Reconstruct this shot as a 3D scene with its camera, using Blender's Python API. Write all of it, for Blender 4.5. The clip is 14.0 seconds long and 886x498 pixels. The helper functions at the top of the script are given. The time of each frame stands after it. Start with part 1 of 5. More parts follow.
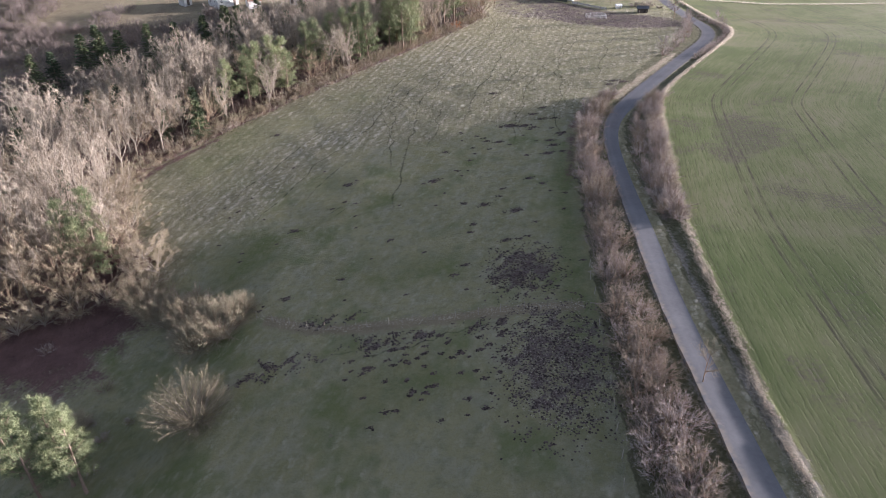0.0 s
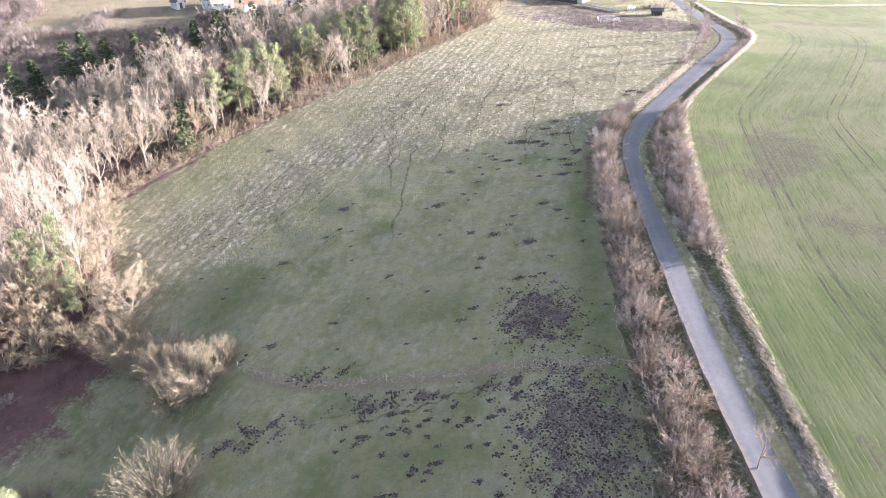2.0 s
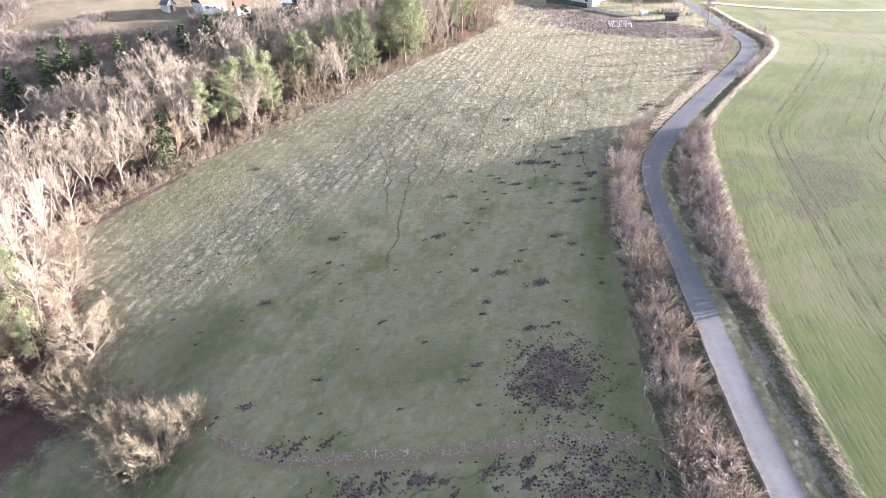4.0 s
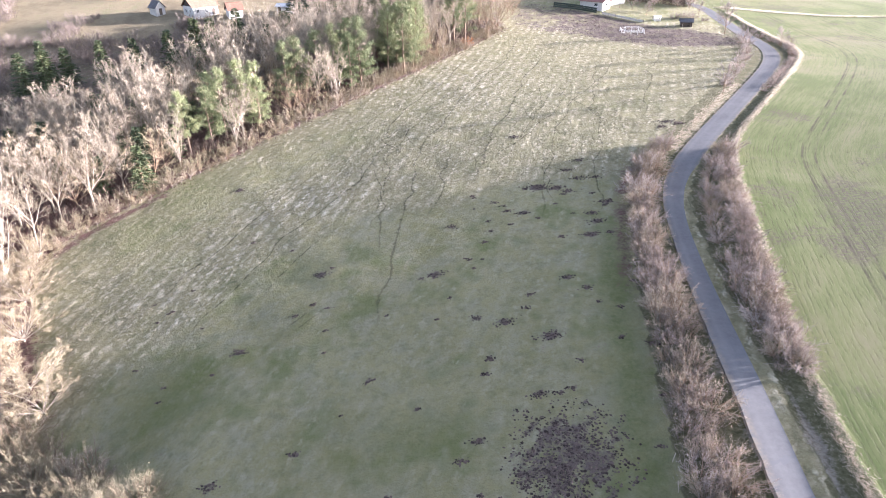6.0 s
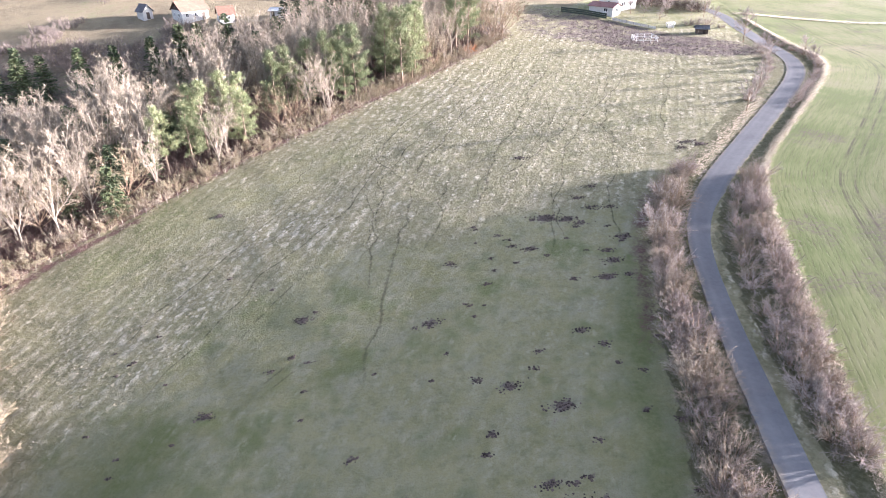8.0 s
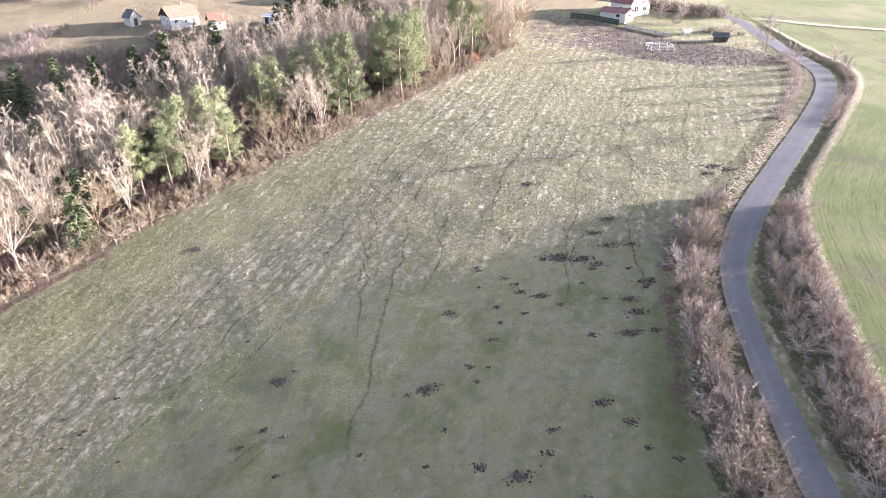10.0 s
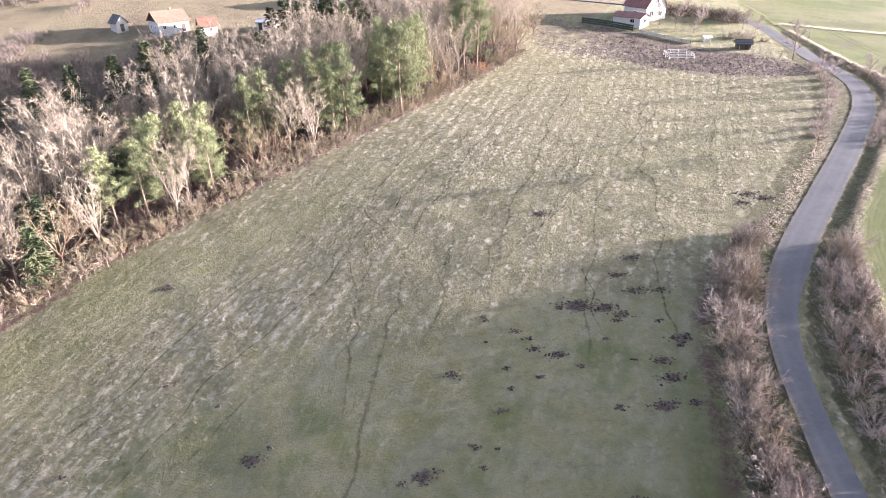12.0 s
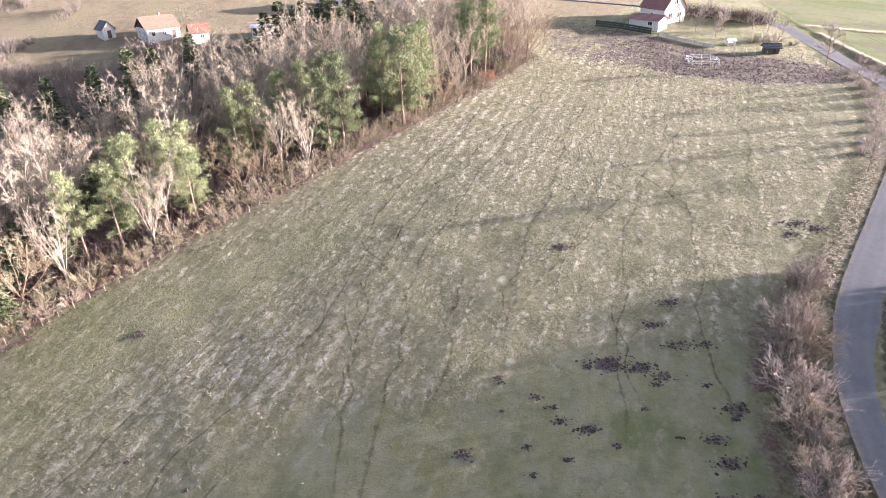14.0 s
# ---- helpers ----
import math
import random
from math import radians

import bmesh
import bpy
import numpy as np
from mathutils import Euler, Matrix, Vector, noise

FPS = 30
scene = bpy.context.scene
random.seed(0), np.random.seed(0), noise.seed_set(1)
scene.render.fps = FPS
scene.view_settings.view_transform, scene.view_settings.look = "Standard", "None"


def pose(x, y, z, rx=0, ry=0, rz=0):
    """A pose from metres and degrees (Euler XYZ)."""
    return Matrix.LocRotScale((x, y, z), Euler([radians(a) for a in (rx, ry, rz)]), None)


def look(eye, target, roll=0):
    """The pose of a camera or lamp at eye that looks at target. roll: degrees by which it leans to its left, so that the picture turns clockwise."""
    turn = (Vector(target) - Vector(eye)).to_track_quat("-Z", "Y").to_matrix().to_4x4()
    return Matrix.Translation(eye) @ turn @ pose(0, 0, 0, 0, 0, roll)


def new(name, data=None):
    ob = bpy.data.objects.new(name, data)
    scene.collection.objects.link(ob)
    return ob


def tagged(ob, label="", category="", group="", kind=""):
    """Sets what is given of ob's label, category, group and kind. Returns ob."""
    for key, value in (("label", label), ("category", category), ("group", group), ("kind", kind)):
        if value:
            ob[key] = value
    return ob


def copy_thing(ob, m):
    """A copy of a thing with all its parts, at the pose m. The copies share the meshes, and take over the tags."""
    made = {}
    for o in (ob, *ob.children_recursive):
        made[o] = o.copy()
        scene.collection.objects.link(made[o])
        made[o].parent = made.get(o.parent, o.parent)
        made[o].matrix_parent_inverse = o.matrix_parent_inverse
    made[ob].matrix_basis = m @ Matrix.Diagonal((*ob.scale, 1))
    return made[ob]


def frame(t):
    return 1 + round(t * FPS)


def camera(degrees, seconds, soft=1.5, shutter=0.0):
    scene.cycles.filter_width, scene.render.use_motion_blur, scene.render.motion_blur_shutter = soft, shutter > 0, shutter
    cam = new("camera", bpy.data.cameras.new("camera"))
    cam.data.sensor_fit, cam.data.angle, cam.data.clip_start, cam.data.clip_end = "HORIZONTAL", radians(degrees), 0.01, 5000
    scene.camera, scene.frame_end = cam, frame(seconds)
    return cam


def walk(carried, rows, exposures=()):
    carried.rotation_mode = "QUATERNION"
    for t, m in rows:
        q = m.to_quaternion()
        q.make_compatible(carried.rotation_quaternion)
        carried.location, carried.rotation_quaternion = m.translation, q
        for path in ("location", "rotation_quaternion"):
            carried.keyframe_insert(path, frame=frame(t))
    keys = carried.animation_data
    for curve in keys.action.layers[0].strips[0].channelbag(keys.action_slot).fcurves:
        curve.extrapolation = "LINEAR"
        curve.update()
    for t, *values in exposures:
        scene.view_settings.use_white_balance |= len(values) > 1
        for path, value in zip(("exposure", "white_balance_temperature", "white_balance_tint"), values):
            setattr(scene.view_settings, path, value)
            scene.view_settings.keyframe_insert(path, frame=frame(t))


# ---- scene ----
cam = camera(70.9, 14.0, soft=0.5)
METRES, EYE, TILT, LEAN, TURN = 80.0, 42.86, -27.3, 0.0, 0.0
ROWS = [
    (0.0, 0.0, 0.0, 0.0, -0.0, -0.09, 0.78),
    (0.5, 0.0005, 0.0309, 0.0183, 0.1, -0.21, 0.82),
    (1.0, -0.0005, 0.0624, 0.035, 0.18, -0.22, 0.81),
    (1.5, -0.0014, 0.0935, 0.0519, 0.25, -0.23, 0.82),
    (2.0, -0.0018, 0.1248, 0.0685, 0.32, -0.24, 0.8),
    (2.5, -0.0015, 0.1569, 0.0849, 0.39, -0.24, 0.75),
    (3.0, -0.001, 0.189, 0.1017, 0.45, -0.26, 0.69),
    (5.5, 0.0079, 0.3508, 0.1855, 0.76, -0.29, 0.28),
    (6.0, 0.0095, 0.3813, 0.2024, 0.85, -0.3, 0.22),
    (6.5, 0.0116, 0.4121, 0.2186, 0.94, -0.28, 0.15),
    (7.0, 0.0131, 0.4428, 0.2351, 1.01, -0.29, 0.07),
    (7.5, 0.0147, 0.4742, 0.2516, 1.06, -0.3, -0.01),
    (8.0, 0.0167, 0.5056, 0.269, 1.11, -0.31, -0.07),
    (10.5, 0.0227, 0.6646, 0.3533, 1.6, -0.26, -0.29),
    (11.0, 0.0233, 0.6965, 0.3693, 1.68, -0.26, -0.33),
    (11.5, 0.0228, 0.728, 0.385, 1.77, -0.25, -0.34),
    (12.0, 0.0221, 0.7603, 0.4007, 1.91, -0.24, -0.35),
    (12.5, 0.0211, 0.7928, 0.4154, 2.06, -0.21, -0.27),
    (13.0, 0.0198, 0.8239, 0.4306, 2.19, -0.23, -0.19),
    (13.5, 0.0177, 0.8551, 0.4458, 2.29, -0.23, -0.21),
    (14.0, 0.0151, 0.8873, 0.4588, 2.41, -0.21, -0.15),
]
STOPS, KELVIN, TINT = 3.09, 5500, 20
EXPOSURES = [(t, STOPS + e, KELVIN + k, TINT + m) for t, e, k, m in ((0.0, -1.12, 0, 0), (0.1, -0.86, 0, 0), (0.2, -0.56, 0, 0), (0.3, -0.28, 0, 0), (0.4, -0.09, 0, 0), (0.5, 0.0, 0, 0), (8.0, -0.02, 0, 0), (11.0, -0.13, 170, 2), (14.0, -0.29, 260, 3))]
walk(cam, [(t, pose(0, 0, EYE, TILT, LEAN, TURN) @ pose(METRES * x, METRES * y, METRES * z, 90 + pitch, roll, yaw)) for t, x, y, z, yaw, pitch, roll in ROWS], EXPOSURES)

# ---- sky and sun: a low winter sun from the side of the sown field ----
SUN_EL, SUN_AZ = 9.8, 80.5
world = bpy.data.worlds.new("winter_sky")
scene.world = world
world.use_nodes = True
wn = world.node_tree
sky = wn.nodes.new("ShaderNodeTexSky")
sky.sky_type = "NISHITA"
sky.sun_disc = False
sky.sun_elevation, sky.sun_rotation = radians(SUN_EL), radians(SUN_AZ)
sky.air_density, sky.dust_density, sky.ozone_density = 1.0, 2.5, 1.0
haze = wn.nodes.new("ShaderNodeHueSaturation")
haze.inputs["Saturation"].default_value = 0.52
wn.links.new(sky.outputs["Color"], haze.inputs["Color"])
wn.links.new(haze.outputs["Color"], wn.nodes["Background"].inputs["Color"])
wn.nodes["Background"].inputs["Strength"].default_value = 0.077
sun = new("sun", bpy.data.lights.new("sun", "SUN"))
sun.data.energy, sun.data.angle, sun.data.color = 5.0, radians(0.6), (1.0, 0.87, 0.74)
sa, se = radians(SUN_AZ), radians(SUN_EL)
sun.matrix_world = look((300 * math.sin(sa) * math.cos(se), 300 * math.cos(sa) * math.cos(se), 300 * math.sin(se)), (0, 0, 0))


# ---- materials ----
def material(name, rough=0.9, spec=0.25):
    m = bpy.data.materials.new(name)
    m.use_nodes = True
    b = m.node_tree.nodes["Principled BSDF"]
    b.inputs["Roughness"].default_value = rough
    b.inputs["Specular IOR Level"].default_value = spec
    return m, m.node_tree, b


def node(nt, kind, **values):
    n = nt.nodes.new(kind)
    for key, value in values.items():
        n.inputs[key].default_value = value
    return n


def noise_of(nt, vec, scale, detail=4.0, rough=0.6, warp=0.0):
    n = node(nt, "ShaderNodeTexNoise", Scale=scale, Detail=detail, Roughness=rough, Distortion=warp)
    if vec is not None:
        nt.links.new(vec, n.inputs["Vector"])
    return n.outputs["Fac"]


def ramp(nt, fac, *stops):
    r = nt.nodes.new("ShaderNodeValToRGB")
    e = r.color_ramp.elements
    while len(e) < len(stops):
        e.new(0.5)
    for el, (at, c) in zip(e, stops):
        el.position = at
        el.color = (c, c, c, 1) if isinstance(c, (int, float)) else (*c, 1)
    nt.links.new(fac, r.inputs["Fac"])
    return r.outputs["Color"]


def blend(nt, fac, a, b, mode="MIX"):
    n = nt.nodes.new("ShaderNodeMix")
    n.data_type, n.blend_type = "RGBA", mode
    for value, key in ((fac, 0), (a, 6), (b, 7)):
        if isinstance(value, (int, float)):
            n.inputs[key].default_value = value
        elif isinstance(value, tuple):
            n.inputs[key].default_value = (*value, 1)
        else:
            nt.links.new(value, n.inputs[key])
    return n.outputs[2]


def calc(nt, op, a, b=0.0, c=0.0):
    n = nt.nodes.new("ShaderNodeMath")
    n.operation = op
    for i, value in enumerate((a, b, c)):
        if isinstance(value, (int, float)):
            n.inputs[i].default_value = value
        else:
            nt.links.new(value, n.inputs[i])
    return n.outputs[0]


def bump(nt, bsdf, height, strength=0.5, distance=0.05):
    n = node(nt, "ShaderNodeBump", Strength=strength, Distance=distance)
    nt.links.new(height, n.inputs["Height"])
    nt.links.new(n.outputs["Normal"], bsdf.inputs["Normal"])


def place(nt):
    return nt.nodes.new("ShaderNodeNewGeometry").outputs["Position"]


def chance(nt):
    return nt.nodes.new("ShaderNodeObjectInfo").outputs["Random"]


def isle(nt):
    return nt.nodes.new("ShaderNodeNewGeometry").outputs["Random Per Island"]


def attribute(nt, name):
    n = nt.nodes.new("ShaderNodeAttribute")
    n.attribute_name = name
    return n.outputs["Fac"]


def plain(name, a, b, scale=3.0, rough=0.85, spec=0.25, relief=0.0, by_object=0.0, by_piece=0.0):
    """Two tones mixed by noise at two scales, and by the object's or the piece's own chance."""
    m, nt, bs = material(name, rough, spec)
    p = place(nt)
    f = calc(nt, "ADD", calc(nt, "MULTIPLY", noise_of(nt, p, scale), 0.65), calc(nt, "MULTIPLY", noise_of(nt, p, scale * 9), 0.35))
    if by_object:
        f = calc(nt, "ADD", f, calc(nt, "MULTIPLY", calc(nt, "SUBTRACT", chance(nt), 0.5), by_object))
    if by_piece:
        f = calc(nt, "ADD", f, calc(nt, "MULTIPLY", calc(nt, "SUBTRACT", isle(nt), 0.5), by_piece))
    nt.links.new(ramp(nt, f, (0.3, a), (0.7, b)), bs.inputs["Base Color"])
    if relief:
        bump(nt, bs, noise_of(nt, p, scale * 9), 0.6, relief)
    return m


TWIG_TAN = plain("tan_twigs", (0.172, 0.147, 0.096), (0.30, 0.262, 0.178), 0.5, 0.85, 0.2, by_object=0.5, by_piece=0.3)
TWIG_HEDGE = plain("tan_hedge_twigs", (0.22, 0.18, 0.135), (0.39, 0.328, 0.255), 0.5, 0.85, 0.2, by_object=0.5, by_piece=0.3)
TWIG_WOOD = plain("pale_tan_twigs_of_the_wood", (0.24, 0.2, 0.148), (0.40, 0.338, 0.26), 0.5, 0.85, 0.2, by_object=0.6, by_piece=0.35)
TWIG_PINK = plain("pinkish_grey_twigs", (0.25, 0.208, 0.184), (0.43, 0.368, 0.33), 0.5, 0.85, 0.2, by_object=0.5, by_piece=0.3)
TWIG_RED = plain("reddish_brown_twigs", (0.166, 0.133, 0.086), (0.30, 0.25, 0.168), 0.5, 0.85, 0.2, by_object=0.5, by_piece=0.3)
TWIG_FAR = plain("grey_brown_twigs", (0.165, 0.133, 0.115), (0.31, 0.256, 0.222), 0.5, 0.85, 0.2, by_object=0.5, by_piece=0.3)
# the dark garden hedge's own tone; in the undergrowth it paints the wood's shade
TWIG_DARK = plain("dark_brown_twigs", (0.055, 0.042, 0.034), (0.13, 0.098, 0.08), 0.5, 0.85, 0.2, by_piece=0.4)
BARK_PALE = plain("pale_bark", (0.20, 0.17, 0.135), (0.35, 0.30, 0.245), 1.5, 0.85, 0.2, 0.02)
BARK_BROWN = plain("brown_bark", (0.14, 0.095, 0.065), (0.28, 0.20, 0.14), 2.0, 0.9, 0.2, 0.02)
BARK_PINE = plain("pine_bark", (0.16, 0.11, 0.085), (0.29, 0.22, 0.17), 2.0, 0.9, 0.2, 0.02)
NEEDLES = plain("pine_needles", (0.098, 0.118, 0.055), (0.255, 0.275, 0.14), 0.35, 0.7, 0.3, by_object=0.35, by_piece=0.35)
NEEDLES_DARK = plain("spruce_needles", (0.032, 0.048, 0.024), (0.105, 0.125, 0.055), 0.5, 0.7, 0.3, by_object=0.4, by_piece=0.35)
RUST_LEAVES = plain("rusty_leaves", (0.28, 0.10, 0.04), (0.48, 0.22, 0.10), 0.8, 0.8, 0.2, by_piece=0.4)
DRY_GRASS = plain("dry_grass", (0.32, 0.27, 0.20), (0.52, 0.46, 0.36), 0.6, 0.85, 0.2, by_piece=0.4)
TUFT = plain("pale_winter_grass", (0.17, 0.155, 0.1), (0.36, 0.32, 0.235), 0.25, 0.85, 0.2, by_piece=0.5)
CLOD = plain("turned_soil", (0.034, 0.025, 0.022), (0.13, 0.098, 0.084), 1.2, 0.95, 0.15, by_piece=0.5)
LITTER = plain("fallen_leaves", (0.06, 0.038, 0.03), (0.16, 0.10, 0.076), 0.9, 0.9, 0.2, by_piece=0.5)
POST_WOOD = plain("weathered_wood", (0.20, 0.168, 0.13), (0.38, 0.33, 0.27), 3.0, 0.9, 0.2, 0.01, by_object=0.5)
WIRE = plain("galvanised_wire", (0.12, 0.115, 0.11), (0.2, 0.19, 0.18), 5.0, 0.5, 0.4)
PLASTER = plain("white_plaster", (0.45, 0.435, 0.415), (0.58, 0.565, 0.545), 0.8, 0.9, 0.2, 0.004)
PLASTER_GREY = plain("grey_plaster", (0.40, 0.38, 0.36), (0.55, 0.53, 0.50), 0.8, 0.9, 0.2, 0.004)
TILE_ORANGE = plain("orange_roof_tiles", (0.15, 0.085, 0.06), (0.24, 0.145, 0.105), 1.5, 0.85, 0.25, 0.02, by_object=0.2)
TILE_RED = plain("dark_red_roof_tiles", (0.17, 0.085, 0.08), (0.28, 0.155, 0.14), 1.5, 0.8, 0.3, 0.02, by_object=0.4)
SLATE = plain("dark_grey_roofing", (0.06, 0.06, 0.07), (0.13, 0.13, 0.14), 1.5, 0.75, 0.3, 0.01)
BOARD_DARK = plain("dark_boards", (0.045, 0.035, 0.03), (0.10, 0.08, 0.065), 2.0, 0.85, 0.25, 0.01, by_object=0.4)
BOARD_GREEN = plain("green_fence_boards", (0.03, 0.042, 0.034), (0.06, 0.075, 0.06), 2.0, 0.7, 0.3, by_object=0.4)
METAL_GREY = plain("grey_sheet_metal", (0.33, 0.35, 0.38), (0.48, 0.50, 0.53), 0.8, 0.45, 0.5)
WHITE_PAINT = plain("white_paint", (0.72, 0.71, 0.69), (0.85, 0.84, 0.82), 2.0, 0.6, 0.4)
CONCRETE = plain("grey_concrete", (0.34, 0.33, 0.31), (0.50, 0.48, 0.45), 1.5, 0.9, 0.2, 0.005)
GLASS, _, gb = material("dark_window_glass", 0.08, 0.6)
gb.inputs["Base Color"].default_value = (0.02, 0.025, 0.03, 1)


def asphalt_material():
    m, nt, bs = material("worn_asphalt", 0.9, 0.12)
    p = place(nt)
    across = attribute(nt, "across")
    worn = noise_of(nt, p, 0.18, 5)
    fine = noise_of(nt, p, 2.2, 6, 0.7)
    base = ramp(nt, calc(nt, "ADD", calc(nt, "MULTIPLY", worn, 0.6), calc(nt, "MULTIPLY", fine, 0.4)), (0.3, (0.097, 0.096, 0.101)), (0.72, (0.165, 0.161, 0.165)))
    track = ramp(nt, calc(nt, "ABSOLUTE", calc(nt, "SUBTRACT", calc(nt, "ABSOLUTE", across), 0.52)), (0.0, 0.25), (0.28, 0.0))
    base = blend(nt, track, base, (0.195, 0.189, 0.19))
    dirt = calc(nt, "MULTIPLY", ramp(nt, calc(nt, "ABSOLUTE", across), (0.72, 0.0), (1.0, 1.0)), ramp(nt, noise_of(nt, p, 1.1, 5), (0.35, 0.0), (0.6, 1.0)))
    base = blend(nt, dirt, base, (0.20, 0.17, 0.135))
    patch = ramp(nt, noise_of(nt, p, 0.5, 3, 0.5, 1.5), (0.66, 0.0), (0.69, 0.6))
    base = blend(nt, patch, base, (0.13, 0.13, 0.14))
    nt.links.new(base, bs.inputs["Base Color"])
    bump(nt, bs, noise_of(nt, p, 40, 3), 0.4, 0.01)
    return m


def trail_material():
    m, nt, bs = material("trodden_grass", 0.95, 0.15)
    p = place(nt)
    nt.links.new(ramp(nt, noise_of(nt, p, 1.5, 5), (0.35, (0.075, 0.075, 0.045)), (0.65, (0.15, 0.135, 0.085))), bs.inputs["Base Color"])
    across = attribute(nt, "across")
    edge = calc(nt, "ADD", calc(nt, "ABSOLUTE", across), calc(nt, "MULTIPLY", calc(nt, "SUBTRACT", noise_of(nt, p, 1.1, 4), 0.42), 3.2))
    nt.links.new(calc(nt, "MULTIPLY", ramp(nt, edge, (0.2, 0.5), (1.0, 0.0)), attribute(nt, "fade")), bs.inputs["Alpha"])
    return m


def calc_warp(nt, vec, much):
    """The place, shifted a little by noise."""
    n = node(nt, "ShaderNodeTexNoise", Scale=1.7, Detail=2.0)
    nt.links.new(vec, n.inputs["Vector"])
    m = nt.nodes.new("ShaderNodeVectorMath")
    m.operation = "MULTIPLY_ADD"
    nt.links.new(n.outputs["Color"], m.inputs[0])
    m.inputs[1].default_value = (much, much, much)
    nt.links.new(vec, m.inputs[2])
    return m.outputs[0]


def streak_of(nt, p, wob, long=0.05):
    """Noise drawn out along the drilled rows."""
    split = nt.nodes.new("ShaderNodeSeparateXYZ")
    nt.links.new(p, split.inputs[0])
    joined = nt.nodes.new("ShaderNodeCombineXYZ")
    nt.links.new(wob, joined.inputs[0])
    nt.links.new(calc(nt, "MULTIPLY", split.outputs[1], long), joined.inputs[1])
    return noise_of(nt, joined.outputs[0], 0.9, 8, 0.78)


def laid(nt, vec):
    """The place in the axes of the old mowing, drawn out along them."""
    split = nt.nodes.new("ShaderNodeSeparateXYZ")
    nt.links.new(vec, split.inputs[0])
    joined = nt.nodes.new("ShaderNodeCombineXYZ")
    x, y = split.outputs[0], split.outputs[1]
    nt.links.new(calc(nt, "SUBTRACT", calc(nt, "MULTIPLY", x, 1.15), calc(nt, "MULTIPLY", y, 0.36)), joined.inputs[0])
    nt.links.new(calc(nt, "ADD", calc(nt, "MULTIPLY", x, 0.22), calc(nt, "MULTIPLY", y, 0.70)), joined.inputs[1])
    return joined.outputs[0]


def laid_u(nt, vec):
    split = nt.nodes.new("ShaderNodeSeparateXYZ")
    nt.links.new(laid(nt, vec), split.inputs[0])
    return split.outputs[0]


def ground_material():
    m, nt, bs = material("winter_ground", 0.95, 0.12)
    p = place(nt)
    big = noise_of(nt, p, 0.045, 5, 0.6, 0.6)
    mid = noise_of(nt, p, 0.35, 5, 0.65)
    fine = noise_of(nt, p, 2.3, 5, 0.7)
    tiny = noise_of(nt, p, 9.0, 4, 0.7)
    # meadow: green sward under bleached, wind-laid grass
    green = ramp(nt, big, (0.35, (0.208, 0.196, 0.092)), (0.62, (0.30, 0.276, 0.152)))
    green = blend(nt, ramp(nt, mid, (0.42, 0.0), (0.66, 0.85)), green, (0.285, 0.272, 0.19))
    green = blend(nt, ramp(nt, noise_of(nt, p, 0.75, 6, 0.7), (0.49, 0.0), (0.68, 0.5)), green, (0.11, 0.115, 0.054))
    green = blend(nt, ramp(nt, fine, (0.5, 0.0), (0.75, 0.5)), green, (0.32, 0.30, 0.22))
    green = blend(nt, ramp(nt, noise_of(nt, p, 0.12, 3), (0.52, 0.0), (0.66, 0.75)), green, (0.125, 0.148, 0.052))
    cells = node(nt, "ShaderNodeTexVoronoi", Scale=1.55, Randomness=1.0)
    nt.links.new(laid(nt, calc_warp(nt, p, 0.8)), cells.inputs["Vector"])
    fleck = ramp(nt, calc(nt, "ADD", cells.outputs["Distance"], calc(nt, "MULTIPLY", calc(nt, "SUBTRACT", fine, 0.5), 0.9)), (0.22, 1.0), (0.62, 0.0))
    large = node(nt, "ShaderNodeTexVoronoi", Scale=0.83, Randomness=1.0)
    nt.links.new(laid(nt, calc_warp(nt, p, 1.3)), large.inputs["Vector"])
    broad = ramp(nt, calc(nt, "ADD", large.outputs["Distance"], calc(nt, "MULTIPLY", calc(nt, "SUBTRACT", fine, 0.5), 1.1)), (0.2, 1.0), (0.6, 0.0))
    fleck = blend(nt, ramp(nt, noise_of(nt, p, 0.16, 3), (0.4, 0.0), (0.6, 1.0)), fleck, broad)
    ridge = calc(nt, "SINE", calc(nt, "ADD", calc(nt, "MULTIPLY", laid_u(nt, p), 2.485), calc(nt, "MULTIPLY", noise_of(nt, p, 0.25, 3), 5.0)))
    fleck = calc(nt, "MULTIPLY", fleck, calc(nt, "ADD", 0.6, calc(nt, "MULTIPLY", ridge, 0.4)))
    green = blend(nt, calc(nt, "MULTIPLY", fleck, ramp(nt, noise_of(nt, p, 0.5, 4), (0.42, 0.0), (0.6, 0.6))), green, (0.36, 0.335, 0.24))
    green = blend(nt, ramp(nt, tiny, (0.48, 0.0), (0.68, 0.5)), green, (0.12, 0.122, 0.058))
    straw = blend(nt, calc(nt, "MULTIPLY", fleck, ramp(nt, mid, (0.34, 0.3), (0.6, 1.0))), ramp(nt, fine, (0.35, (0.165, 0.152, 0.085)), (0.65, (0.26, 0.236, 0.148))), ramp(nt, tiny, (0.35, (0.45, 0.40, 0.298)), (0.65, (0.62, 0.555, 0.43))))
    dry = calc(nt, "MULTIPLY", attribute(nt, "dry"), ramp(nt, calc(nt, "ADD", calc(nt, "MULTIPLY", mid, 0.6), calc(nt, "MULTIPLY", big, 0.4)), (0.30, 0.35), (0.55, 1.0)))
    straw = blend(nt, calc(nt, "MULTIPLY", calc(nt, "MULTIPLY", fleck, attribute(nt, "pale")), 0.85), straw, (0.68, 0.615, 0.515))
